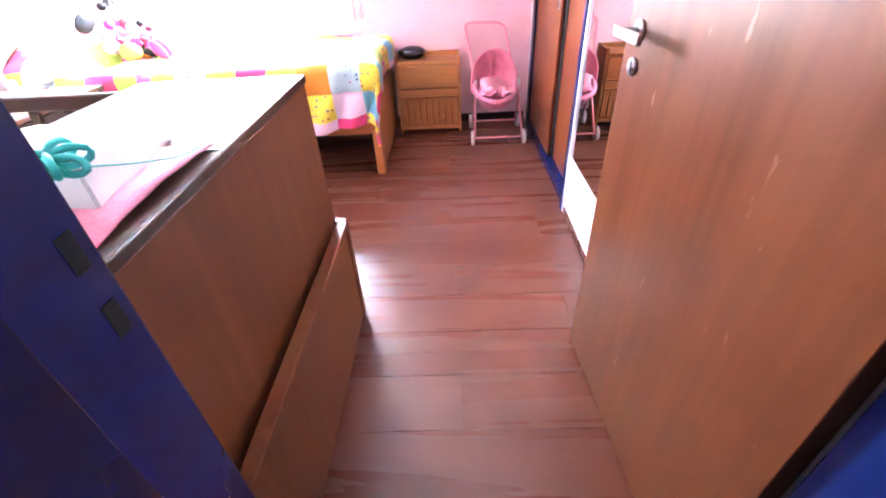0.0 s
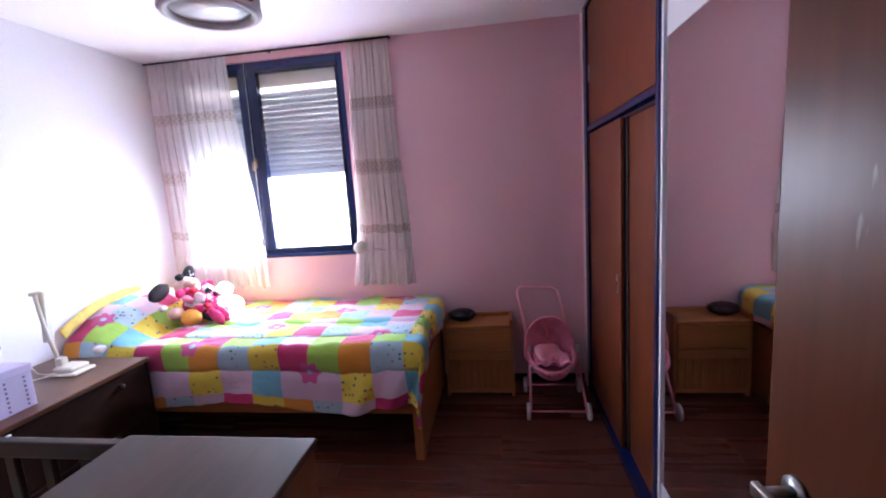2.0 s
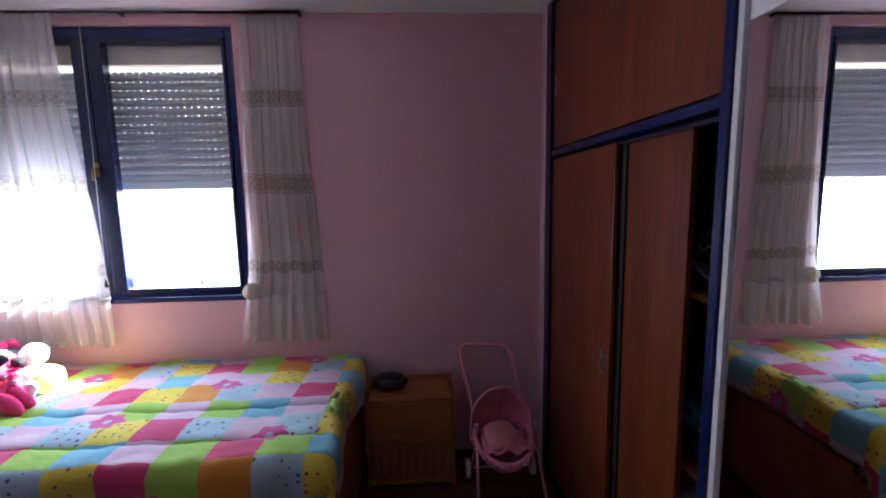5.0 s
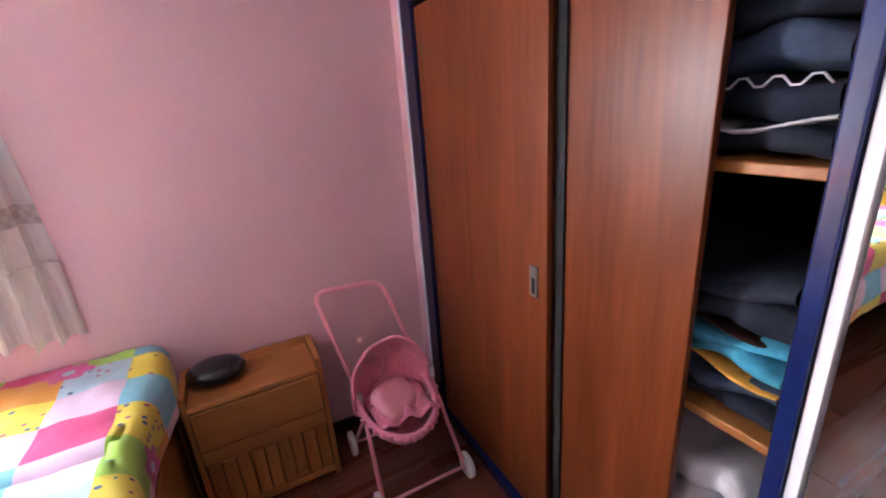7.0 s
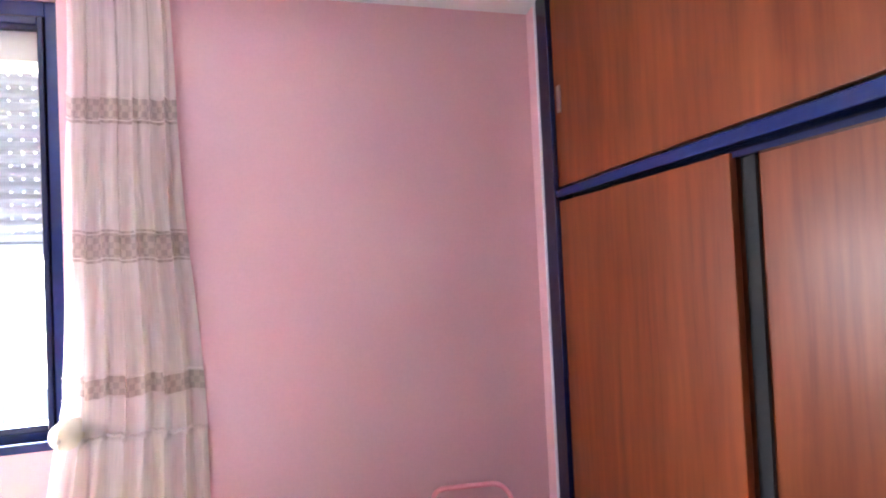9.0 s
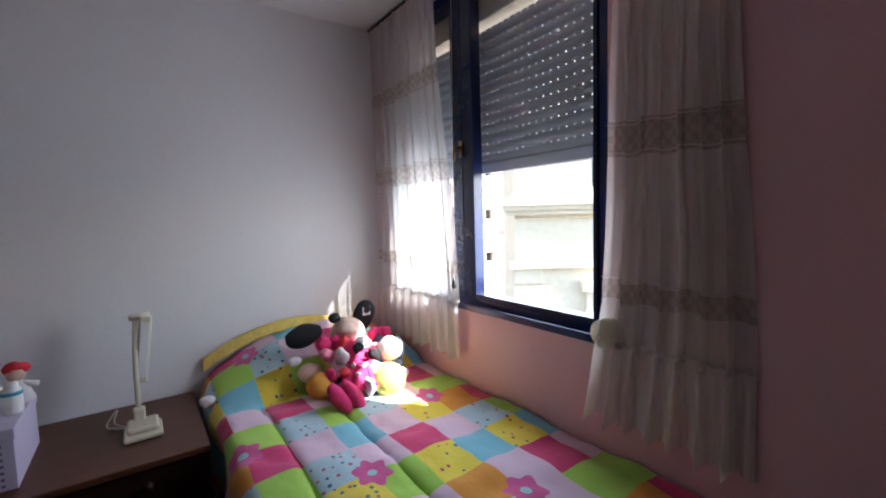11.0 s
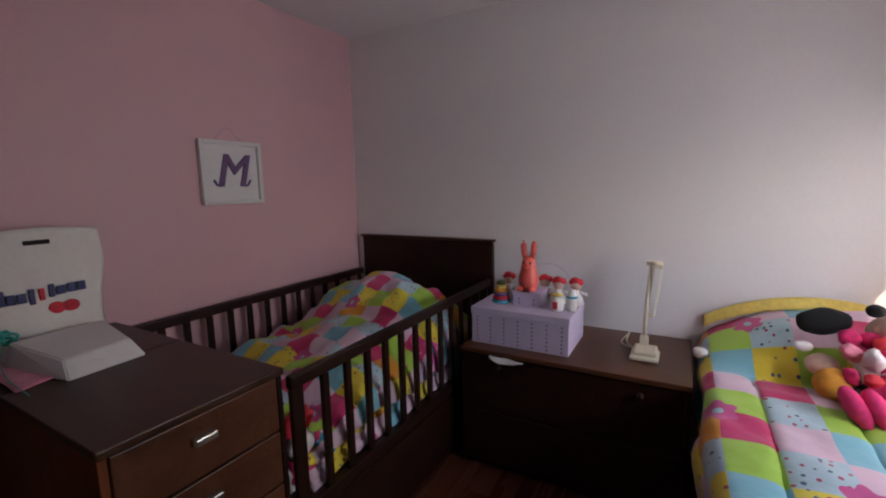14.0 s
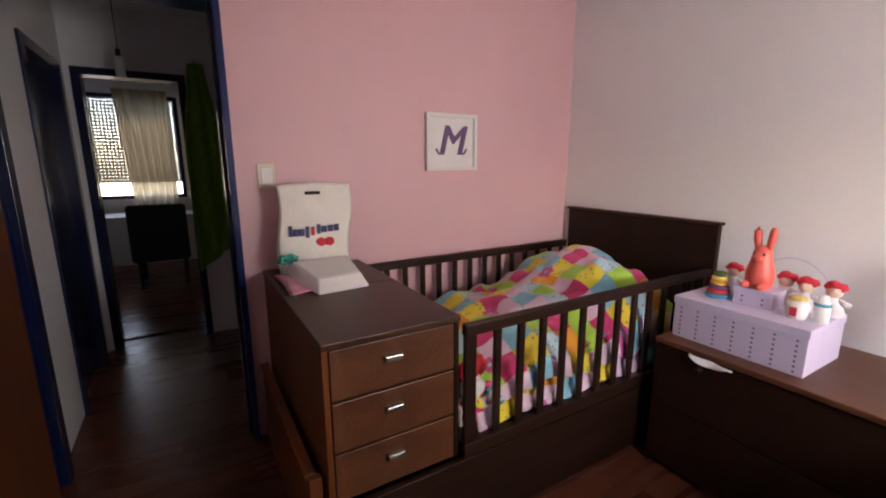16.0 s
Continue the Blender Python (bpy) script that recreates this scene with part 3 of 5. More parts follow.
    block("roller_box", WX0 + 0.005, WX1 - 0.005, NORTH + 0.10, NORTH + 0.24, 2.235, WZ1 - 0.004, M_CREAM, sh)
    block("guide", WX1 - 0.02, WX1 - 0.002, NORTH + 0.11, NORTH + 0.17, WZ0 + 0.03, 2.234, M_SHUT, sh)
    block("guide", WX0 + 0.002, WX0 + 0.02, NORTH + 0.11, NORTH + 0.17, WZ0 + 0.03, 2.234, M_SHUT, sh)


window()
st = thing("shutter_strap_winder", (-0.10, NORTH - 0.03, 1.02), "round cream plastic shutter strap winder beside the window", "winder")
tube("housing", [(-0.085, NORTH, 1.04), (-0.085, NORTH - 0.045, 1.04)], 0.048, M_CREAM, st, 24, taper=[1, 0.92])


# ---- curtains ----
def curtain(name, x0t, x1t, x0b, x1b, z0, z1, y, folds, mat, label, bands, seed):
    """Gathered cloth with lace insertions and a flounce sewn on at the foot."""
    c = thing(name, ((x0t + x1t) / 2, y, z0), label, "curtain", "curtains at the window")
    HEM = 0.848

    def f(u, v):
        s = 1 - v
        xa, xb = x0t + (x0b - x0t) * v ** 3, x1t + (x1b - x1t) * v ** 1.2
        ph = 2 * math.pi * folds * u + 1.6 * math.sin(3 * u + seed) + 0.5 * v + 0.5 * math.sin(4 * v + 5 * u)
        amp = (0.010 + 0.012 * v) * (0.7 + 0.4 * math.sin(7 * u + 2 * seed))
        # narrow ridges with wide hollows between them
        wave = 2 * (0.5 + 0.5 * math.sin(ph)) ** 2.2 - 0.8
        low = max(0.0, (v - HEM) / (1 - HEM))
        ruffle = 0.004 * math.sin(2 * math.pi * folds * 2.3 * u + 3 * v + seed) + 0.014 * low ** 0.6 * math.sin(2 * math.pi * folds * 1.9 * u + seed)
        pinch = sum(math.exp(-((v - b) / 0.012) ** 2) for _, b in bands)
        yy = y - amp * wave * (1 - 0.3 * pinch) - ruffle + 0.006 * math.sin(5 * v + 4 * u) - 0.010 * (low > 0)
        xx = xa + (xb - xa) * u + 0.010 * math.cos(ph) + 0.006 * math.sin(9 * v + seed)
        zz = z0 + (z1 - z0) * s + 0.008 * v * math.sin(ph * 0.5) - 0.010 * low * math.sin(ph) - 0.015 * v * u
        return (xx, min(yy, NORTH - 0.006), zz)
    cloth("cloth", f, 160, 84, [mat, M_BAND], c, 0, pick=lambda u, v: 1 if any(a < v < b for a, b in bands) else 0)
    for v, r in [(q, 0.0022) for ab in bands for q in ab] + [(HEM, 0.007)]:
        pts = [Vector(f(i / 90, v)) + Vector((0, -0.004, 0.004 * math.sin(i * 1.9) if v == HEM else 0)) for i in range(91)]
        tube("seam", pts, r, mat, c, 5)
    return c


BANDS = [(0.211, 0.256), (0.470, 0.518), (0.733, 0.774)]
curtain("curtain", -0.056, 0.228, -0.135, 0.295, 0.765, 2.435, 3.698, 7, M_CURT, "cream gathered curtain with lace bands, drawn aside", BANDS, 1.0)
curtain("curtain", -1.555, -0.93, -1.53, -0.80, 0.79, 2.435, 3.682, 10, M_CURTL, "thin white curtain with lace bands, sunlit from behind", BANDS, 2.3)
pull = thing("curtain_pull", (-0.80, 3.70, 1.09), "dark drop-shaped weight on a thin curtain pull cord", "curtain pull")
lathe("weight", [(0, 0), (0.009, 0.004), (0.011, 0.014), (0.007, 0.034), (0.003, 0.05), (0, 0.052)], M_BLKPL, pull, (-0.80, 3.655, 1.09), 14)
tube("cord", [(-0.80, 3.655, 1.14), (-0.80, 3.682, 2.43)], 0.0012, M_WPLAST, pull, 5)
rod = thing("curtain_rail", (-0.65, 3.682, 2.44), "thin dark metal curtain rail under the ceiling", "curtain rail")
tube("rail", [(-1.57, 3.682, 2.441), (0.25, 3.682, 2.441)], 0.007, M_BLKPL, rod)
for x in (-1.5, -0.62, 0.24):
    block("bracket", x, x + 0.012, 3.682, NORTH, 2.434, 2.449, M_BLKPL, rod, 0.001)


# ---- built-in wardrobe ----
def wardrobe():
    X = EAST
    w = thing("wardrobe", (X + 0.3, 2.98, 0), "built-in wardrobe with blue frame and brown sliding doors, one half open", "wardrobe")
    block("frame", X - 0.012, X + 0.06, 3.55, 3.63, 0, CEIL - 0.002, M_NAVY, w)
    block("frame", X - 0.03, X + 0.06, 2.278, 2.304, 0, CEIL - 0.002, M_BLUE, w)
    block("rail", X - 0.008, X + 0.06, 2.305, 3.55, 1.712, 1.740, M_BLUE, w)
    block("track", X + 0.012, X + 0.07, 2.322, 3.55, 1.690, 1.702, M_NAVY, w, 0.001)
    block("plinth", X - 0.012, X + 0.06, 2.322, 3.55, 0, 0.045, M_BLUE, w)
    d = block("sliding_door", X + 0.004, X + 0.022, 2.86, 3.548, 0.05, 1.70, M_WARD, w)
    block("recessed_handle", X - 0.001, X + 0.005, 2.894, 2.926, 0.86, 0.95, M_CHROME, d, 0.001)
    block("handle_slot", X - 0.002, X + 0.0, 2.903, 2.917, 0.868, 0.915, M_BLACK, d, 0.001)
    block("sliding_door", X + 0.036, X + 0.054, 2.49, 3.10, 0.05, 1.70, M_WARD, w)
    # narrow black strip on the back door, along the front door's edge
    block("finger_pull", X + 0.028, X + 0.036, 2.828, 2.858, 0.05, 1.69, M_BLACK, w, 0.001)
    block("upper_door", X + 0.004, X + 0.022, 2.308, 3.548, 1.75, CEIL - 0.03, M_WARD, w)
    for y in (2.36, 3.50):
        block("pull", X - 0.004, X + 0.004, y, y + 0.018, 2.0, 2.09, M_CHROME, w, 0.001)
    block("top_trim", X - 0.012, X + 0.06, 2.322, 3.55, CEIL - 0.028, CEIL - 0.002, M_NAVY, w)
    # carcass
    block("side", X + 0.062, 2.075, 2.322, 2.34, 0, 1.70, M_DARKZ, w)
    block("top_panel", X + 0.062, 2.075, 2.322, 3.55, 1.704, 1.711, M_DARKZ, w, 0.001)
    block("partition", X + 0.10, 2.075, 2.83, 2.85, 0, 1.70, M_DARKZ, w)
    for z in (0.20, 0.745, 1.255):
        block("shelf", X + 0.085, 2.07, 2.342, 2.828, z - 0.02, z, M_PINE, w)
    block("back", 2.05, 2.075, 2.342, 2.828, 0, 1.70, M_DARKZ, w)
    tube("hanging_rail", [(1.75, 2.342, 1.60), (1.75, 2.828, 1.60)], 0.011, M_CHROME, w)
    setting(block("wall_return", EAST - 0.010, EAST + 0.06, 3.646, NORTH - 0.001, 0, CEIL - 0.002, M_PINK, None, 0.001), "narrow pink wall strip beside the wardrobe", "wall")
    tr = block("trim", EAST - 0.016, EAST + 0.02, 3.632, 3.644, 0, CEIL - 0.002, M_WHITE, None, 0.002)
    setting(tr, "white painted strip between wardrobe and wall", "trim")


wardrobe()


def folded(name, x0, x1, y0, y1, z, layers, label):
    t = thing(name, ((x0 + x1) / 2, (y0 + y1) / 2, z), label, "clothes", "clothes in the wardrobe")
    for i, (h, mat) in enumerate(layers):
        def f(u, v, h=h, z=z, i=i):
            a = 2 * math.pi * v
            rx, ry = (x1 - x0) / 2, (y1 - y0) / 2
            # a rounded slab, its folds sagging
            e = 0.35
            cx = math.copysign(abs(math.cos(a)) ** e, math.cos(a))
            cz = math.copysign(abs(math.sin(a)) ** 0.7, math.sin(a))
            w = noise.noise(Vector((u * 5, v * 6, i * 3.1)))
            return ((x0 + x1) / 2 + cx * rx * (1 + 0.14 * w), y0 + (y1 - y0) * u, z + h / 2 + cz * h / 2 * (1 + 0.55 * w) + 0.012 * math.sin(9 * u + i * 2))
        cloth("fold", f, 16, 24, mat, t)
        z += h
    return t


folded("folded_jeans", 1.60, 1.92, 2.36, 2.80, 1.255, [(0.05, M_DENIM), (0.014, M_WCLOTH), (0.066, M_DENIM), (0.07, M_JEANS), (0.06, M_DENIM)], "pile of dark folded jeans on the wardrobe shelf")
trim_jeans = thing("white_belt", (1.6, 2.6, 1.36), "white patterned belt lying on folded jeans", "belt", "clothes in the wardrobe")
tube("belt", [(1.592, 2.37 + 0.013 * i, 1.372 + (0.014 if i % 4 in (1, 2) else 0.0)) for i in range(33)], 0.0022, M_WCLOTH, trim_jeans, 6)
folded("folded_trousers", 1.60, 1.92, 2.36, 2.80, 0.745, [(0.04, M_DENIM), (0.05, M_JEANS), (0.012, M_ORA), (0.04, M_TURQ), (0.03, M_TURQ), (0.015, M_DARKZ), (0.06, M_DENIM), (0.05, M_DENIM)], "pile of folded blue and dark clothes on the shelf")
folded("folded_linen", 1.60, 1.92, 2.36, 2.62, 0.20, [(0.09, M_WCLOTH), (0.10, M_WCLOTH), (0.12, M_WCLOTH), (0.08, M_WCLOTH)], "pile of folded white bed linen")
folded("folded_blanket", 1.58, 1.92, 2.63, 2.80, 0.20, [(0.12, M_PRAMF), (0.12, M_WCLOTH), (0.1, M_PRAMF)], "pale pink folded blanket in the wardrobe")

# ---- wall mirror ----
mir = thing("wall_mirror", (EAST, 1.8, 0), "tall frameless wall mirror on a white base board", "mirror")
block("glass", EAST - 0.014, EAST - 0.004, 1.05, 2.255, 0.31, 1.86, M_MIRROR, mir, 0.001)
block("backing", EAST - 0.003, EAST + 0.019, 1.05, 2.257, 0.31, 1.86, M_WHITE, mir, 0.001)
block("edge_strip", EAST - 0.022, EAST + 0.019, 2.259, 2.276, 0.0, CEIL - 0.01, M_WHITE, mir, 0.001)
block("base_board", EAST - 0.016, EAST + 0.019, 1.05, 2.257, 0.03, 0.308, M_WPLAST, mir, 0.002)
setting(block("baseboard", EAST - 0.022, EAST + 0.019, SOUTH + 0.07, 2.257, 0, 0.028, M_FLOOR, None, 0.003), "brown wooden skirting under the mirror", "baseboard")
setting(block("baseboard", -1.58, EAST - 0.02, NORTH - 0.012, NORTH - 0.001, 0, 0.06, M_DARK, None, 0.003), "dark brown wooden skirting along the window wall", "baseboard")


# ---- bed with patchwork quilt ----
def quilt(name, x0, x1, y0, y1, top, drop, mat, parent, seed, head=0.0):
    """A padded cover that lies over the mattress and hangs over the open side and the foot."""
    W, D = x1 - x0, y1 - y0
    LU, LV = W + drop * 0.5, D + drop

    def f(u, v):
        a, b = u * LU, v * LV      # metres from the head and from the wall
        x = x0 + min(a, W)
        y = y1 - min(b, D)
        z = top
        over_u, over_v = max(0, a - W), max(0, b - D)
        r = 0.045
        if over_u:
            x = x0 + W + r * math.sin(min(over_u / r, 1.57)) + 0.02 * math.sin(b * 9)
            z -= r * (1 - math.cos(min(over_u / r, 1.57))) + max(0, over_u - r * 1.57)
        if over_v:
            y = y1 - D - r * math.sin(min(over_v / r, 1.57)) - 0.018 * math.sin(a * 8 + 1) * min(1, over_v * 5)
            z -= r * (1 - math.cos(min(over_v / r, 1.57))) + max(0, over_v - r * 1.57)
        if head:
            # pillow under the cover at the head
            k = max(0, 1 - a / 0.42)
            z += head * (1 - (1 - k) ** 2) * max(0, math.sin(math.pi * min(1, max(0, (b + 0.12) / (D + 0.16))))) ** 0.7
        if over_v > 0.05:
            y -= 0.03 * min(1, over_v * 4) * noise.noise(Vector((a * 3.5 + over_v * 4, over_v * 3, seed + 4)))
        z -= 0.05 * max(0, over_v - 0.1) * math.sin(a * 5.0) * 2
        # quilting furrows and soft padding
        if 0.45 < a < W:
            for s in (0.54, 0.785):
                z -= 0.022 * math.exp(-abs(b - s - 0.006 * math.sin(a * 6)) / 0.014)
        if over_v:
            y += 0.020 * math.exp(-abs(over_v - 0.16) / 0.016)
            fan = max(0, 1 - abs(a - W + 0.12) / 0.45)
            y -= 0.022 * fan * math.sin((a - W) * 34 + over_v * 16) * min(1, over_v * 4)
        z += 0.014 * noise.noise(Vector((a * 4, b * 4, seed))) + 0.010 * noise.noise(Vector((a * 13, b * 11, seed)))
        return (x, y, z)
    return cloth("quilt", f, 150, 150, mat, parent, 0.02, uv=lambda u, v: ((u * LU - 0.96) * 0.97, (v * LV - 0.06) * 1.16))


def pillow_form(name, c, s, mat, parent, turn=(0, 0, 0)):
    bm = bmesh.new()
    bmesh.ops.create_uvsphere(bm, u_segments=28, v_segments=18, radius=1)
    rot = Euler([radians(a) for a in turn]).to_matrix()
    for v in bm.verts:
        p = v.co
        q = Vector([math.copysign(abs(p[i]) ** (0.55 if i < 2 else 0.9), p[i]) * s[i] for i in range(3)])
        v.co = rot @ q
    return mesh_ob(name, bm, mat, parent, c, True)


bed = thing("bed", (-0.55, 3.25, 0), "pine single bed made up with a bright patchwork quilt", "bed")
for x, y in ((0.425, 2.79), (0.425, 3.62), (-1.55, 2.79), (-1.55, 3.62)):
    block("leg", x, x + 0.05, y, y + 0.07, 0, 0.42, M_PINEZ, bed, 0.006)
block("side_rail", -1.50, 0.425, 2.80, 2.83, 0.26, 0.36, M_PINE, bed, 0.004)
block("side_rail", -1.50, 0.425, 3.65, 3.68, 0.26, 0.36, M_PINE, bed, 0.004)
block("foot_board", 0.44, 0.47, 2.86, 3.62, 0.015, 0.46, M_PINE, bed, 0.004)
block("slat_base", -1.50, 0.43, 2.83, 3.65, 0.30, 0.335, M_PINE, bed, 0.003)
block("mattress", -1.55, 0.44, 2.83, 3.69, 0.337, 0.60, M_WCLOTH, bed, 0.05, 4)
quilt("quilt", -1.57, 0.44, 2.80, 3.70, 0.655, 0.36, M_QUILT, bed, 5, 0.20)
pillow_form("pillow", (-1.37, 3.25, 0.66), (0.17, 0.38, 0.07), M_WCLOTH, bed, (0, 8, 0))
blob("pillow_corner", (-1.32, 2.745, 0.665), (0.032, 0.03, 0.024), M_WPLUSH, bed, (0, 0, 30), 0.2, 4)
# yellow frilled edge along the head
cloth("frill", lambda u, v: (-1.575 + 0.004 * math.sin(u * 70) * v + 0.03 * v, 2.76 + 0.92 * u, 0.63 + 0.225 * math.sin(math.pi * min(1, u * 0.86 + 0.09)) ** 0.7 + 0.05 * (1 - v)), 90, 4, M_YEL, bed, 0.004)


# ---- pine nightstand ----
def nightstand():
    x0, x1, y0, y1, h = 0.515, 0.975, 3.475, 3.70, 0.508
    n = thing("nightstand", ((x0 + x1) / 2, 3.6, 0), "honey-coloured pine nightstand with drawer and cupboard", "nightstand")
    block("side", x0, x0 + 0.02, y0 + 0.012, y1, 0, h + 0.03, M_PINEZ, n)
    block("side", x1 - 0.02, x1, y0 + 0.012, y1, 0, h + 0.03, M_PINEZ, n)
    block("top", x0 + 0.02, x1 - 0.02, y0, y1, h - 0.02, h, M_PINE, n, 0.004)
    block("back_lip", x0 + 0.02, x1 - 0.02, y1 - 0.015, y1, h, h + 0.03, M_PINE, n)
    block("drawer_front", x0 + 0.022, x1 - 0.022, y0 - 0.004, y0 + 0.018, 0.33, h - 0.025, M_PINE, n, 0.005)
    block("rail", x0 + 0.02, x1 - 0.02, y0 + 0.004, y0 + 0.024, 0.265, 0.325, M_PINE, n, 0.004)
    block("bottom", x0 + 0.02, x1 - 0.02, y0 + 0.004, y1, 0.03, 0.06, M_PINE, n)
    dr = new("cupboard_door")
    dr.parent = n
    dr.location = Vector((x0 + 0.24, y0, 0.06)) - n.location
    k = 9
    for i in range(k):
        a = x0 + 0.024 + (x1 - x0 - 0.048) * i / k
        block("board", a + 0.001, a + (x1 - x0 - 0.048) / k - 0.001, y0 + 0.006, y0 + 0.022, 0.062, 0.262, M_PINEZ, dr, 0.004, 1)
    tube("knob", [(x0 + 0.33, y0 + 0.006, 0.09), (x0 + 0.33, y0 - 0.006, 0.09)], 0.012, M_PINE, dr)
    block("back", x0 + 0.02, x1 - 0.02, y1 - 0.014, y1, 0.06, h - 0.02, M_PINE, n)


nightstand()
dish = thing("black_cap", (0.625, 3.60, 0.508), "glossy black rounded case lying on the nightstand", "case")
blob("shell", (0.635, 3.60, 0.550), (0.098, 0.078, 0.043), M_BLKPL, dish, rough=0.03)


# ---- doll's pram ----
def pram():
    p = thing("doll_pram", (1.23, 3.40, 0), "toy doll stroller in pink cloth on pink tubes with white wheels", "toy stroller")
    xl, xr = 1.06, 1.39
    for x in (xl, xr):
        tube("leg", [(x, 3.21, 0.05), (x + (0.02 if x < 1.2 else -0.02), 3.42, 0.36)], 0.008, M_PRAMT, p)
        tube("leg", [(x, 3.56, 0.05), (x + (0.02 if x < 1.2 else -0.02), 3.36, 0.33)], 0.008, M_PRAMT, p)
        for y in (3.21, 3.56):
            w = new("wheel")
            w.parent = p
            w.location = Vector((x, y, 0.05)) - p.location
            s = 1 if x > 1.2 else -1
            lo, hi = sorted((x + s * 0.002, x + s * 0.024))
            tube("tyre", [(lo, y, 0.05), (lo + 0.003, y, 0.05), (hi - 0.003, y, 0.05), (hi, y, 0.05)], 0.05, M_WPLAST, w, 24, taper=[0.9, 1, 1, 0.9])
            tube("hub", [(lo - 0.002, y, 0.05), (hi + 0.003, y, 0.05)], 0.016, M_PRAMT, w, 14)
    tube("push_bar", bend([(xl + 0.02, 3.42, 0.36), (1.01, 3.67, 0.715), (1.29, 3.67, 0.70), (xr - 0.04, 3.42, 0.36)], 0.06, 8), 0.009, M_PRAMT, p)
    tube("axle", [(xl, 3.21, 0.05), (xr, 3.21, 0.05)], 0.006, M_PRAMT, p)
    tube("axle", [(xl, 3.56, 0.05), (xr, 3.56, 0.05)], 0.006, M_PRAMT, p)
    # basket: an open oval tub of cloth
    cx, cy = 1.205, 3.38

    def tub(u, v):
        a = 2 * math.pi * u
        k = math.sin(min(1, v * 1.05) * math.pi / 2) ** 0.55
        wob = 1 + 0.03 * math.sin(9 * a) * v
        return (cx + 0.135 * k * wob * math.cos(a), cy + 0.18 * k * wob * math.sin(a), 0.195 + 0.155 * v + 0.05 * v * math.sin(a))
    cloth("basket", tub, 40, 12, M_PRAMF, p, 0.008)
    tube("rim", [(cx + 0.14 * math.cos(a), cy + 0.185 * math.sin(a), 0.352 + 0.05 * math.sin(a)) for a in [2 * math.pi * i / 36 for i in range(36)]], 0.011, M_PRAMF, p, 8, True)

    def hood(u, v):
        # a scallop of cloth standing up behind the tub, hollow to the front, its middle creased
        a = math.pi * (1.12 * u - 0.06)
        crease = math.exp(-((u - 0.47) / 0.05) ** 2) * math.sin(math.pi * v)
        w = noise.noise(Vector((u * 6, v * 4, 3)))
        return (cx - 0.005 - 0.152 * v * math.cos(a) + 0.006 * w, cy + 0.11 - 0.10 * v ** 2.5 - 0.035 * crease + 0.014 * w * v, 0.37 + 0.215 * v * math.copysign(abs(math.sin(a)) ** 0.8, math.sin(a)) + 0.006 * w)
    cloth("hood", hood, 40, 22, M_PRAMF, p, 0.006)
    tube("hood_hoop", [hood(i / 30, 1.0) for i in range(31)], 0.007, M_PRAMF, p, 7)
    pillow_form("cushion", (cx - 0.015, cy - 0.045, 0.365), (0.085, 0.075, 0.032), M_PRAMT, p, (28, 6, 24))
    cloth("doll_blanket", lambda u, v: (cx - 0.11 + 0.22 * u, cy - 0.13 + 0.20 * v, 0.330 + 0.045 * math.sin(math.pi * u) * math.sin(math.pi * v) + 0.025 * noise.noise(Vector((u * 5, v * 5, 6)))), 24, 20, M_PRAMF, p, 0.006)
    for k in range(18):
        q = math.pi * (1.03 + 0.94 * k / 17)
        blob("frill", (cx + 0.142 * math.cos(q), cy + 0.187 * math.sin(q), 0.345 + 0.05 * math.sin(q)), (0.018, 0.012, 0.016), M_PRAMF, p, (k * 40, 20, 0), 0.3, k, 8)
    for x in (xl + 0.015, xr - 0.015):
        block("joint", x - 0.012, x + 0.012, 3.405, 3.435, 0.345, 0.385, M_WPLAST, p, 0.004)


pram()


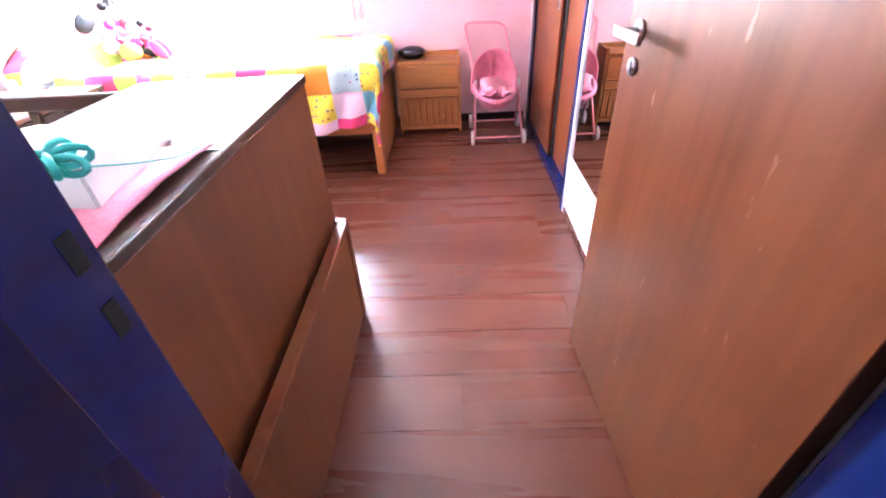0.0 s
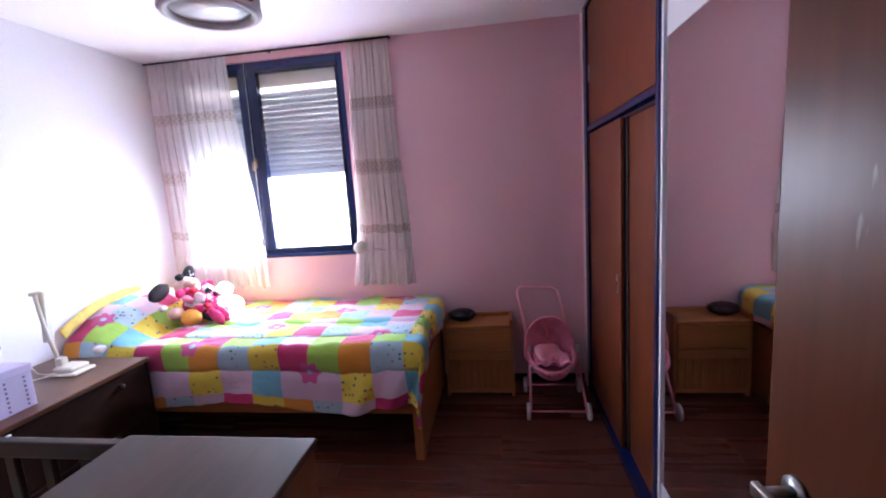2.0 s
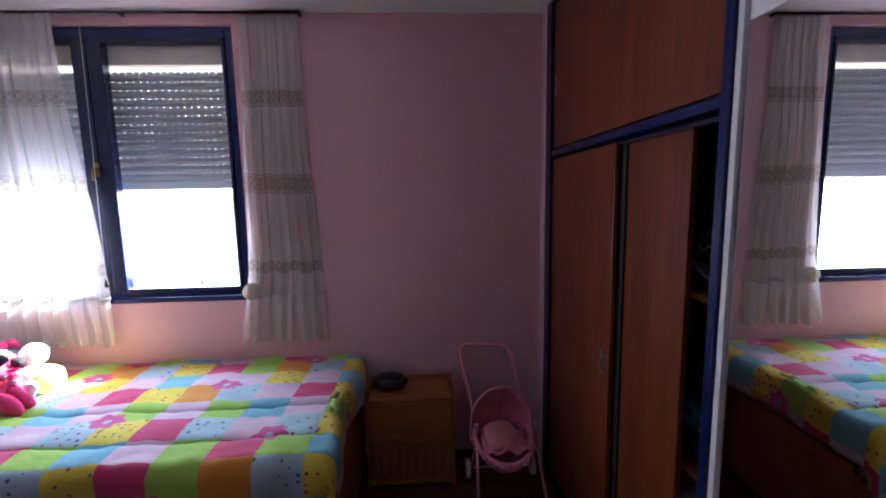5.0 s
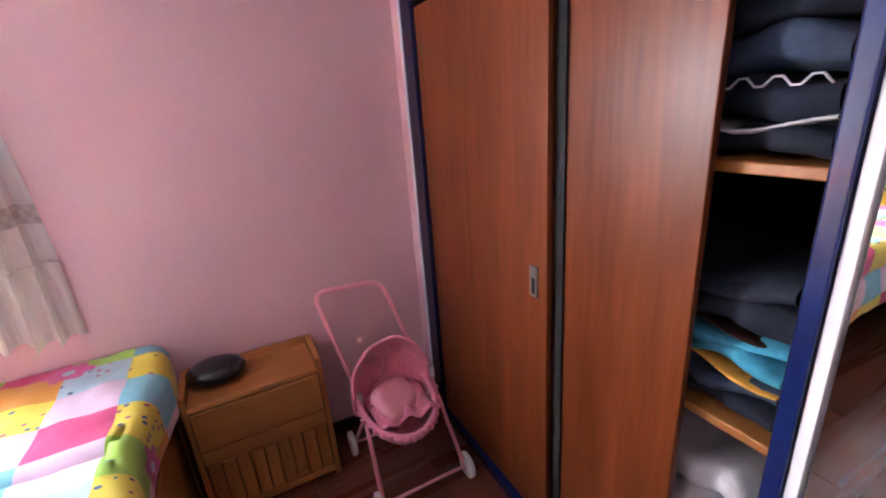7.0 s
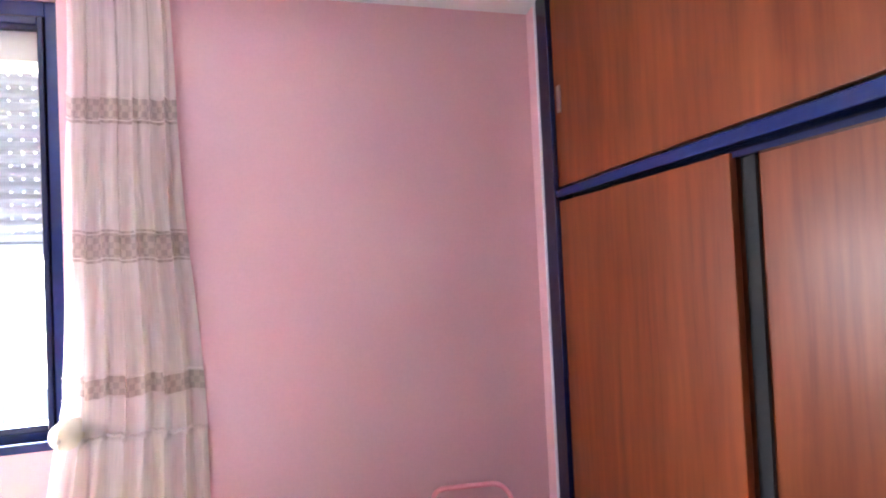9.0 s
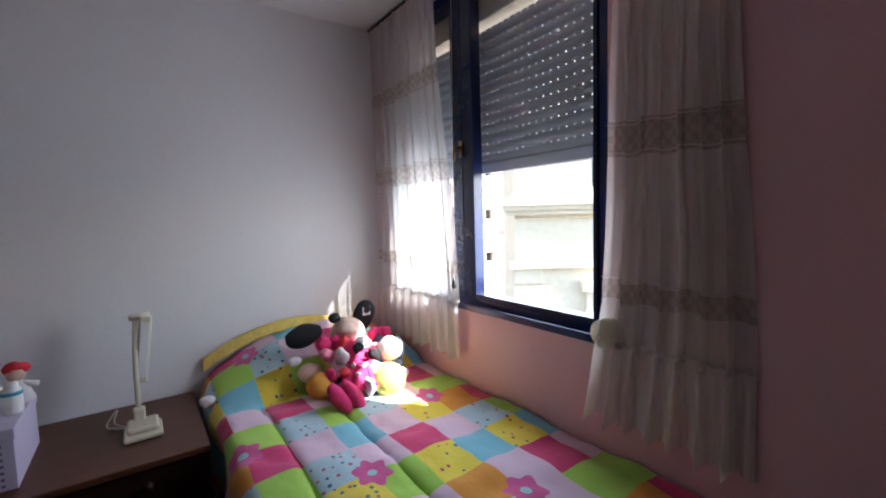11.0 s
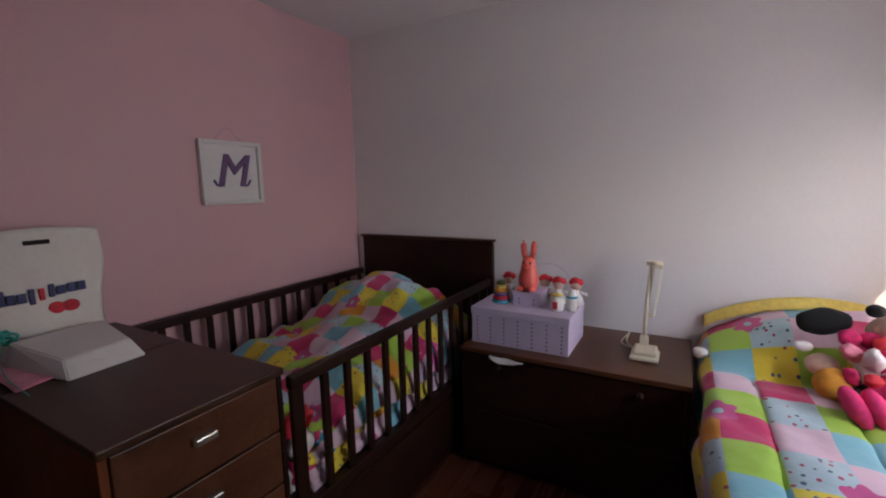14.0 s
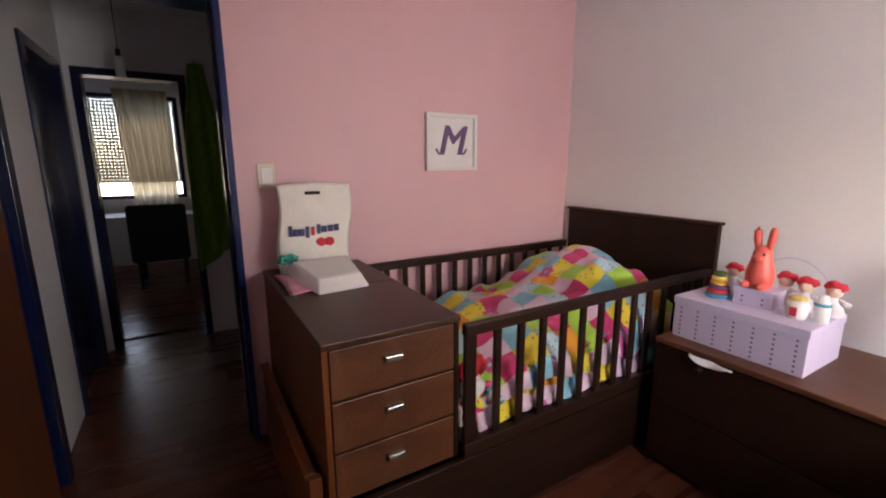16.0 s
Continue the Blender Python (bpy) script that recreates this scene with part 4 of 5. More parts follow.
# ---- pendant lamp ----
def shade_print():
    """Cloth with scattered small bird-like dabs of colour."""
    m, nt, p = nodes_of("printed_shade_cloth")
    n, l = nt.nodes, nt.links
    tc, mp, v = n.new("ShaderNodeTexCoord"), n.new("ShaderNodeMapping"), n.new("ShaderNodeTexVoronoi")
    turn, wob, add = n.new("ShaderNodeMapping"), n.new("ShaderNodeTexNoise"), n.new("ShaderNodeVectorMath")
    turn.inputs["Rotation"].default_value = (0, 0, 0.8)
    mp.inputs["Scale"].default_value = (15, 8, 1)
    wob.inputs["Scale"].default_value = 9.0
    add.operation = "MULTIPLY_ADD"
    add.inputs[1].default_value = (0.12, 0.12, 0)
    l.new(tc.outputs["UV"], turn.inputs[0])
    l.new(turn.outputs[0], wob.inputs["Vector"])
    l.new(wob.outputs["Color"], add.inputs[0])
    l.new(turn.outputs[0], add.inputs[2])
    l.new(add.outputs[0], mp.inputs[0])
    l.new(mp.outputs[0], v.inputs["Vector"])
    v.inputs["Scale"].default_value = 1.0
    lt = n.new("ShaderNodeMath")
    lt.operation = "LESS_THAN"
    lt.inputs[1].default_value = 0.41
    l.new(v.outputs["Distance"], lt.inputs[0])
    sp, cr = n.new("ShaderNodeSeparateColor"), n.new("ShaderNodeValToRGB")
    l.new(v.outputs["Color"], sp.inputs[0])
    cr.color_ramp.interpolation = "CONSTANT"
    cols = [(0.62, 0.05, 0.03), (0.25, 0.28, 0.03), (0.02, 0.18, 0.18), (0.7, 0.25, 0.02), (0.06, 0.05, 0.03), (0.55, 0.08, 0.16)]
    els = cr.color_ramp.elements
    els[0].position, els[0].color = 0, (*cols[0], 1)
    els[1].position, els[1].color = 1 / 6, (*cols[1], 1)
    for i in range(2, 6):
        e = els.new(i / 6)
        e.color = (*cols[i], 1)
    l.new(sp.outputs[0], cr.inputs[0])
    mx = n.new("ShaderNodeMix")
    mx.data_type = "RGBA"
    mx.inputs[6].default_value = (0.66, 0.60, 0.58, 1)
    l.new(lt.outputs[0], mx.inputs[0])
    l.new(cr.outputs[0], mx.inputs[7])
    l.new(mx.outputs[2], p.inputs["Base Color"])
    p.inputs["Roughness"].default_value = 0.8
    return m


lamp = thing("pendant_lamp", (0.0, 2.17, CEIL), "drum pendant lamp with colourful printed cloth shade", "lamp")
R, zb, zt = 0.155, 2.07, 2.265
cloth("shade", lambda u, v: (0.0 + R * math.cos(2 * math.pi * u), 2.17 + R * math.sin(2 * math.pi * u), zb + (zt - zb) * v), 64, 4, shade_print(), lamp, 0.004, uv=lambda u, v: (u * 1.6, v * 0.55))
for z in (zb, zt):
    tube("hoop", [(0.0 + R * math.cos(2 * math.pi * i / 48), 2.17 + R * math.sin(2 * math.pi * i / 48), z) for i in range(48)], 0.005, M_WCLOTH, lamp, 8, True)
lathe("diffuser", [(0.0, 0.0), (0.125, 0.0), (0.125, 0.004), (0.0, 0.004)], M_WPLAST, lamp, (0.0, 2.17, zb + 0.008), 40)
tube("band", [(0.0 + 0.140 * math.cos(2 * math.pi * i / 48), 2.17 + 0.140 * math.sin(2 * math.pi * i / 48), zb + 0.004) for i in range(48)], 0.016, M_WCLOTH, lamp, 6, True)
tube("cord", [(0.0, 2.17, zt - 0.1), (0.0, 2.17, CEIL - 0.03)], 0.003, M_WPLAST, lamp, 6)
lathe("ceiling_rose", [(0.0, -0.045), (0.025, -0.045), (0.03, -0.028), (0.055, -0.024), (0.058, 0.0), (0.0, 0.0)], M_WPLAST, lamp, (0.0, 2.17, CEIL), 28)


# ---- cot unit with drawers ----
def cot():
    y0, y1 = SOUTH + 0.045, 1.62
    c = thing("cot", (-0.77, 1.1, 0), "dark-stained wooden cot with slatted sides and patchwork bedding", "cot")
    block("headboard", WEST + 0.005, WEST + 0.04, 0.63, 1.64, 0, 1.085, M_DARK, c, 0.006)
    block("headboard_cap", WEST + 0.002, WEST + 0.052, 0.62, 1.65, 1.086, 1.102, M_DARKY, c, 0.004)
    for y, front in ((1.60, True), (0.60, False)):
        r = new("side")
        r.parent = c
        r.location = Vector((-0.77, y, 0.35)) - c.location
        xa = 0.0
        block("top_rail", WEST + 0.04, xa, y, y + 0.03, 0.815, 0.86, M_DARK, r, 0.006)
        block("bottom_rail", WEST + 0.04, xa, y, y + 0.03, 0.345, 0.40, M_DARK, r, 0.004)
        n = 14
        for i in range(n):
            x = xa - 0.052 - (xa - 0.06 - WEST - 0.06) * i / (n - 1)
            w = 0.05 if i == 0 else 0.032
            block("slat", x, x + w, y + 0.006, y + 0.024, 0.401, 0.814, M_DARKZ, r, 0.003, 1)
    block("bed_base", WEST + 0.04, 0.0, 0.63, 1.60, 0.36, 0.40, M_DARK, c)
    block("trundle_front", WEST + 0.04, 0.44, 1.60, 1.625, 0.02, 0.335, M_DARK, c, 0.004)
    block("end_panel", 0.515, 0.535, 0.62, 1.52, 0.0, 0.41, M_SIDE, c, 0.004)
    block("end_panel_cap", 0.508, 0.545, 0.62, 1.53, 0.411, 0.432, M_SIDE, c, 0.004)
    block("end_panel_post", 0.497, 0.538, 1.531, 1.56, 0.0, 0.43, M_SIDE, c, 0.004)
    block("mattress", WEST + 0.05, -0.02, 0.635, 1.545, 0.401, 0.49, M_WCLOTH, c, 0.02, 3)

    def f(u, v):
        x = WEST + 0.06 + u * 1.45
        y = 0.64 + v * 0.945
        k = math.sin(math.pi * v) ** 0.35
        hill = math.exp(-((u - 0.22) / 0.2) ** 2) * 0.30 + 0.14 * math.exp(-((u - 0.6) / 0.3) ** 2)
        z = 0.50 + k * (0.07 + hill) + 0.05 * noise.noise(Vector((u * 6, v * 5, 2))) + 0.03 * noise.noise(Vector((u * 17, v * 13, 7)))
        return (x, y, z)
    cloth("quilt", f, 70, 50, M_QUILT2, c, 0.015, uv=lambda u, v: (u * 1.6, v * 1.2))

    def g(u, v):  # the quilt's side, tumbled against the slats
        x = WEST + 0.2 + u * 1.30
        y = 1.592 - 0.05 * v - 0.015 * abs(noise.noise(Vector((u * 11, v * 5, 9)))) * 2
        return (x, y, 0.405 + 0.008 * math.sin(u * 17) + v * (0.18 + 0.04 * math.sin(u * 6)))
    cloth("quilt_hem", g, 60, 10, M_QUILT2, c, 0.012, uv=lambda u, v: (u * 1.5 + 0.3, v * 0.25 + 0.4))
    blob("pillow", (WEST + 0.22, 1.1, 0.60), (0.16, 0.33, 0.08), M_WCLOTH, c, (0, 15, 0))
    for x, y, z, sx, sz, mt in ((-0.10, 1.53, 0.47, 0.06, 0.05, M_MAGENTA), (-0.10, 1.53, 0.56, 0.055, 0.045, M_WPLUSH), (-0.19, 1.54, 0.50, 0.05, 0.06, M_TURQ), (-0.29, 1.54, 0.51, 0.055, 0.07, M_ORA), (-0.12, 1.50, 0.62, 0.07, 0.04, M_RED), (-0.37, 1.54, 0.50, 0.05, 0.06, M_YEL)):
        blob("bundled_bedding", (x, y, z), (sx, 0.045, sz), mt, c, (0, 20, 10), 0.3, x * 7)


cot()


def drawer_chest():
    x0, x1, y0, y1, z0, h = 0.005, 0.485, SOUTH + 0.012, 1.59, 0.0, 0.888
    d = thing("chest_of_drawers", ((x0 + x1) / 2, 1.1, 0), "dark brown chest with three drawers and steel pulls", "chest of drawers")
    block("top", x0 - 0.004, x1 + 0.004, y0, y1 + 0.012, h - 0.022, h, M_DARKY, d, 0.004)
    block("side", x0, x0 + 0.02, y0, y1 - 0.02, z0, h - 0.023, M_DARKY, d)
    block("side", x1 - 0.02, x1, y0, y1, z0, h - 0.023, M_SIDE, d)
    block("back", x0 + 0.02, x1 - 0.02, y0, y0 + 0.015, z0, h - 0.023, M_DARK, d)
    block("base", x0 + 0.02, x1 - 0.02, y0 + 0.02, y1 - 0.02, 0.27, 0.30, M_DARK, d)
    block("stile", x0, x0 + 0.018, y1 - 0.018, y1 + 0.004, 0.34, h - 0.023, M_DARKZ, d)
    for a, b in ((0.345, 0.512), (0.52, 0.688), (0.696, 0.862)):
        w = block("drawer", x0 + 0.022, x1 - 0.022, y1 - 0.014, y1 + 0.006, a, b, M_TOP, d, 0.003)
        zc = (a + b) / 2 + 0.02
        xm = (x0 + x1) / 2 + 0.015
        block("pull", xm - 0.03, xm + 0.03, y1 + 0.007, y1 + 0.026, zc - 0.010, zc + 0.010, M_CHROME, w, 0.004)
    block("seam", x0, x1, 1.05, 1.053, h - 0.001, h + 0.001, M_GAP, d, 0)


drawer_chest()


# ---- low chest between cot and bed ----
def low_chest():
    x0, x1, y0, y1, h = WEST + 0.005, -1.005, 1.70, 2.715, 0.632
    d = thing("low_chest", (-1.29, 2.2, 0), "low brown wooden chest with deep drawers between the beds", "chest")
    # top lighter brown than the near-black front and sides
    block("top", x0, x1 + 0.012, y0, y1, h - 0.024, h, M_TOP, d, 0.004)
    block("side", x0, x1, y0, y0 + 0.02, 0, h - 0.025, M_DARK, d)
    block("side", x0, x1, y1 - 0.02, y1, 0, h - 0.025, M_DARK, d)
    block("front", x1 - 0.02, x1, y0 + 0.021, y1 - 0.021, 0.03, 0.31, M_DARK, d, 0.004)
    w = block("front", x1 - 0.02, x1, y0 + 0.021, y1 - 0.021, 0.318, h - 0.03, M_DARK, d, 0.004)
    tube("knob", [(x1, 2.53, 0.55), (x1 + 0.022, 2.53, 0.55)], 0.014, M_DARK, w, 14)
    tube("knob", [(x1, 1.90, 0.55), (x1 + 0.022, 1.90, 0.55)], 0.014, M_DARK, w, 14)


low_chest()
tissue = thing("white_cloth_scrap", (-1.0, 1.93, 0.60), "white cloth caught in the chest's drawer", "cloth")
cloth("scrap", lambda u, v: (-0.990 + 0.012 * v + 0.006 * math.sin(u * 9), 1.86 + 0.17 * u, 0.612 - 0.028 * v * math.sin(math.pi * min(1, u + 0.08)) - 0.01 * u), 14, 6, M_PAPER, tissue, 0.004)


def gift_box(name, x0, x1, y0, y1, z0, z1, label, lid):
    b = thing(name, ((x0 + x1) / 2, (y0 + y1) / 2, z0), label, "box", "lilac card boxes")
    block("body", x0 + 0.004, x1 - 0.004, y0 + 0.004, y1 - 0.004, z0, z1 - lid * 0.4, M_LILAC, b, 0.002)
    block("lid", x0, x1, y0, y1, z1 - lid, z1, M_LILAC, b, 0.003)
    dots = []
    n = max(2, int((y1 - y0) / 0.065))
    for i in range(n):
        yy = y0 + (y1 - y0) * (i + 0.5) / n
        z = z0 + 0.012
        while z < z1 - lid - 0.006:
            dots.append((x1 - 0.005, x1 - 0.0028, yy - 0.004, yy + 0.004, z, z + 0.008))
            z += 0.02
    o = tagged(boxes("printed_dots", dots, M_PURPLE), kind="stuff")
    o.parent, o.location = b, -b.location


gift_box("gift_box", -1.415, -1.075, 1.72, 2.22, 0.632, 0.818, "large lilac card box with dotted stripes and lid", 0.035)
gift_box("gift_box", -1.31, -1.19, 1.90, 2.05, 0.818, 0.892, "small lilac card box on the large one", 0.022)


def rabbit():
    at = (-1.245, 1.97, 0.892)
    r = thing("rubber_rabbit", at, "coral red rubber rabbit toy with upright ears", "toy rabbit")
    lathe("body", [(0, 0), (0.042, 0.0), (0.051, 0.03), (0.052, 0.065), (0.042, 0.10), (0.036, 0.13), (0.033, 0.155), (0.02, 0.175), (0, 0.18)], M_CORAL, r, at)
    for s in (-1, 1):
        tube("ear", [(at[0], at[1] + s * 0.018, at[2] + 0.16), (at[0], at[1] + s * 0.025, at[2] + 0.20), (at[0], at[1] + s * 0.028, at[2] + 0.235), (at[0], at[1] + s * 0.028, at[2] + 0.255)], 0.015, M_CORAL, r, taper=[0.8, 1, 1, 0.5])
        blob("foot", (at[0] + 0.045, at[1] + s * 0.03, at[2] + 0.014), (0.03, 0.018, 0.014), M_CORAL, r)
    blob("snout", (at[0] + 0.036, at[1], at[2] + 0.13), (0.02, 0.022, 0.018), M_CORAL, r)
    for s in (-1, 1):
        blob("eye", (at[0] + 0.033, at[1] + s * 0.018, at[2] + 0.145), (0.005, 0.005, 0.006), M_BLACK, r, seg=10)


rabbit()
ring = thing("stacking_rings", (-1.2, 1.80, 0.818), "stacking ring toy in rainbow colours", "toy")
for i, (rr, mt) in enumerate(((0.052, M_TURQ), (0.046, M_RED), (0.042, M_PURPLE), (0.037, M_ORA), (0.032, M_YEL), (0.026, M_LEAF))):
    lathe("ring", [(0, 0), (rr * 0.85, 0), (rr, 0.009), (rr * 0.85, 0.018), (0, 0.018)], mt, ring, (-1.22, 1.83, 0.818 + 0.019 * i))


def rag_doll(at):
    d = thing("rag_doll", at, "small rag toy with red yarn top and white dress", "toy", "rag toys on the box")
    lathe("dress", [(0, 0), (0.045, 0.0), (0.03, 0.05), (0.012, 0.075), (0, 0.08)], M_WPLUSH, d, at)
    blob("head", (at[0], at[1], at[2] + 0.095), (0.025, 0.027, 0.027), M_SKIN, d)
    blob("yarn", (at[0] - 0.006, at[1], at[2] + 0.112), (0.03, 0.035, 0.022), M_RED, d, rough=0.3)
    for k in (-1, 1):
        tube("arm", [(at[0], at[1] + k * 0.012, at[2] + 0.06), (at[0] + 0.01, at[1] + k * 0.055, at[2] + 0.05)], 0.010, M_WPLUSH, d)
    return d


rag_doll((-1.36, 1.82, 0.818))
rag_doll((-1.37, 2.02, 0.818))
rag_doll((-1.34, 2.10, 0.818))
rag_doll((-1.35, 2.185, 0.818))
wire = thing("wire_hoop", (-1.39, 2.03, 0.818), "thin wire basket handle on the box", "handle")
tube("hoop", [(-1.39, 2.03 + 0.15 * math.cos(a), 0.82 + 0.19 * math.sin(a)) for a in [math.pi * i / 24 for i in range(25)]], 0.0025, M_LILAC, wire, 6)
mug = thing("child_mug", (-1.19, 2.13, 0.818), "white children's cup with a coloured print", "cup")
lathe("cup", [(0, 0), (0.03, 0), (0.036, 0.02), (0.036, 0.06), (0.028, 0.075), (0.026, 0.072), (0, 0.07)], M_BAG, mug, (-1.19, 2.13, 0.818))
block("print", -1.1555, -1.1535, 2.118, 2.142, 0.832, 0.868, M_RED, mug, 0.001)
lathe("lid", [(0, 0), (0.03, 0), (0.026, 0.008), (0, 0.01)], M_YEL, mug, (-1.19, 2.13, 0.893))
jar = thing("cream_jar", (-1.22, 2.195, 0.818), "white plastic bottle with a blue ring", "bottle")
lathe("bottle", [(0, 0), (0.024, 0), (0.026, 0.01), (0.026, 0.075), (0.018, 0.085), (0.018, 0.1), (0, 0.102)], M_WPLAST, jar, (-1.22, 2.195, 0.818))
lathe("ring", [(0.0268, 0.062), (0.0268, 0.074)], M_TURQ, jar, (-1.22, 2.195, 0.818))


def desk_lamp():
    l_ = thing("desk_lamp", (-1.25, 2.56, 0.632), "cream folding desk lamp with a bulky square base", "lamp")
    block("base", -1.315, -1.175, 2.465, 2.585, 0.632, 0.650, M_CREAM, l_, 0.008, 3)
    block("base_hump", -1.31, -1.20, 2.475, 2.575, 0.650, 0.672, M_CREAM, l_, 0.010, 3)
    for k in range(6):
        block("rib", -1.295 + 0.015 * k, -1.288 + 0.015 * k, 2.483, 2.567, 0.672, 0.675, M_CREAM, l_, 0.001, 1)
    tube("lower_arm", [(-1.30, 2.515, 0.665), (-1.35, 2.515, 0.86), (-1.385, 2.525, 1.045)], 0.009, M_CREAM, l_)
    block("socket", -1.315, -1.275, 2.498, 2.535, 0.664, 0.715, M_CREAM, l_, 0.006)
    tube("hinge", [(-1.385, 2.505, 1.045), (-1.385, 2.575, 1.050)], 0.011, M_CREAM, l_)
    bm = bmesh.new()
    cube_into(bm, -0.014, 0.014, -0.021, 0.021, -0.135, 0.125, 0.008, 2)
    o = mesh_ob("lamp_head", bm, M_CREAM, l_, (-1.368, 2.546, 0.925))
    o.rotation_euler = (radians(-7), radians(-3), 0)
    bm = bmesh.new()
    cube_into(bm, 0.0135, 0.0165, -0.015, 0.015, -0.115, 0.10, 0.001, 1)
    o = mesh_ob("reflector", bm, M_WPLAST, l_, (-1.368, 2.546, 0.925))
    o.rotation_euler = (radians(-7), radians(-3), 0)
    tube("cable", bend([(-1.31, 2.475, 0.64), (-1.37, 2.40, 0.638), (-1.40, 2.45, 0.70), (-1.33, 2.43, 0.66), (-1.30, 2.48, 0.645)], 0.03), 0.003, M_CREAM, l_, 6)


desk_lamp()


# ---- soft toys on the bed ----
def toys():
    a = thing("soft_toy", (-1.10, 3.28, 0.66), "large plush toy in pink and black lying on the bed", "soft toy", "soft toys on the bed")
    blob("body", (-1.12, 3.31, 0.76), (0.10, 0.085, 0.10), M_MAGENTA, a, (0, -25, 10), 0.1, 1)
    blob("head", (-1.21, 3.33, 0.875), (0.075, 0.082, 0.07), M_SKIN, a, (0, 0, 0), 0.05, 2)
    blob("muzzle", (-1.15, 3.30, 0.90), (0.05, 0.045, 0.035), M_SKIN, a, (0, -20, 0))
    blob("nose", (-1.20, 3.265, 0.955), (0.026, 0.028, 0.024), M_BLACK, a, seg=14)
    blob("ear", (-1.25, 3.135, 0.885), (0.030, 0.085, 0.055), M_BLACK, a, (10, 12, 0), 0.10, 3)
    blob("ear", (-1.28, 3.445, 0.925), (0.026, 0.058, 0.082), M_BLACK, a, (-18, 8, 0), 0.10, 4)
    block("ear_label", -1.256, -1.253, 3.43, 3.47, 0.93, 0.97, M_WPLAST, a, 0.001)
    for y, k in ((3.20, 1), (3.40, 2)):
        tube("arm", [(-1.13, y, 0.80), (-1.06, y + 0.03 * k, 0.77), (-1.00, y + 0.02, 0.72)], 0.026, M_WPLUSH, a, 10, taper=[0.8, 1, 0.8])
        blob("cuff", (-1.01, y + 0.02, 0.725), (0.032, 0.032, 0.024), M_BLACK, a, rough=0.15)
    for y in (3.20, 3.255):
        blob("shoe", (-0.88, y - 0.05, 0.715), (0.033, 0.030, 0.070), M_MAGENTA, a, (25, -22, 18), 0.08, 5)
        tube("leg", [(-1.07, y, 0.72), (-0.92, y - 0.03, 0.70)], 0.024, M_BLACK, a)
    for dy in (-0.028, 0.028):
        blob("bow", (-1.17, 3.475 + dy, 0.85), (0.024, 0.032, 0.036), M_MAGENTA, a, (dy * 900, 0, 0), 0.2)
        blob("bow", (-1.15, 3.22 + dy, 0.86), (0.024, 0.034, 0.030), M_MAGENTA, a, (dy * 900, 0, 0), 0.2)

    def skirt(u, v):
        q = 2 * math.pi * u
        r = 0.035 + 0.085 * v + 0.010 * v * math.sin(9 * q)
        return (-1.00 + r * math.cos(q) * 0.8, 3.30 + r * math.sin(q), 0.80 - 0.085 * v + 0.006 * math.sin(9 * q + 1) * v)
    cloth("skirt", skirt, 72, 8, M_MAGENTA, a, 0.004)
    for k in range(16):
        q, r = k * 2.4, 0.05 + 0.055 * ((k * 7) % 10) / 10
        blob("skirt_spot", (-1.00 + r * math.cos(q) * 0.8, 3.30 + r * math.sin(q), 0.842 - r * 0.95), (0.011, 0.011, 0.008), M_WPLUSH, a, seg=8)
    for k, (x, y, z, sx, mt) in enumerate(((-1.05, 3.23, 0.82, 0.036, M_WPLUSH), (-1.08, 3.41, 0.80, 0.036, M_PRAMF), (-1.02, 3.37, 0.81, 0.030, M_BLACK), (-1.10, 3.19, 0.82, 0.034, M_PRAMF), (-0.99, 3.22, 0.77, 0.026, M_RED), (-1.07, 3.34, 0.855, 0.034, M_WPLUSH), (-1.03, 3.30, 0.85, 0.022, M_BLACK), (-1.10, 3.26, 0.865, 0.024, M_RED), (-0.96, 3.34, 0.765, 0.030, M_WPLUSH), (-1.02, 3.17, 0.76, 0.030, M_MAGENTA), (-0.93, 3.30, 0.71, 0.036, M_WPLUSH))):
        blob("ruffle", (x, y, z), (sx, sx * 0.75, sx * 1.15), mt, a, (20 * k, 30, 10), 0.35, x * 9, 14)
    tube("sleeve", [(-1.14, 3.44, 0.84), (-1.08, 3.49, 0.79), (-1.02, 3.49, 0.72)], 0.034, M_DENIM, a, 10, taper=[0.7, 1, 0.85])
    blob("glove", (-0.99, 3.49, 0.705), (0.03, 0.03, 0.024), M_WPLUSH, a, rough=0.15)
    b = thing("soft_toy", (-1.06, 3.12, 0.65), "small plush toy with an orange round belly", "soft toy", "soft toys on the bed")
    blob("belly", (-1.05, 3.14, 0.715), (0.062, 0.062, 0.056), M_ORA, b, rough=0.05)
    blob("head", (-1.14, 3.12, 0.75), (0.045, 0.05, 0.04), M_SKIN, b)
    blob("paw", (-0.99, 3.19, 0.69), (0.035, 0.03, 0.025), M_ORA, b)
    blob("ear", (-1.18, 3.07, 0.80), (0.02, 0.03, 0.02), M_WPLUSH, b)
    c = thing("soft_toy", (-0.93, 3.42, 0.65), "plush toy with a round yellow body and dark wings", "soft toy", "soft toys on the bed")
    blob("body", (-0.93, 3.39, 0.72), (0.072, 0.075, 0.07), M_YEL, c, rough=0.05)
    blob("head", (-1.02, 3.45, 0.82), (0.055, 0.055, 0.055), M_WPLUSH, c)
    blob("wing", (-1.05, 3.50, 0.80), (0.05, 0.03, 0.06), M_DENIM, c)


toys()

# ---- on the chest of drawers: shopping bag and parcel ----
bag = thing("shopping_bag", (0.27, 0.80, 0.888), "cream plastic shopping bag with navy and red print", "bag")


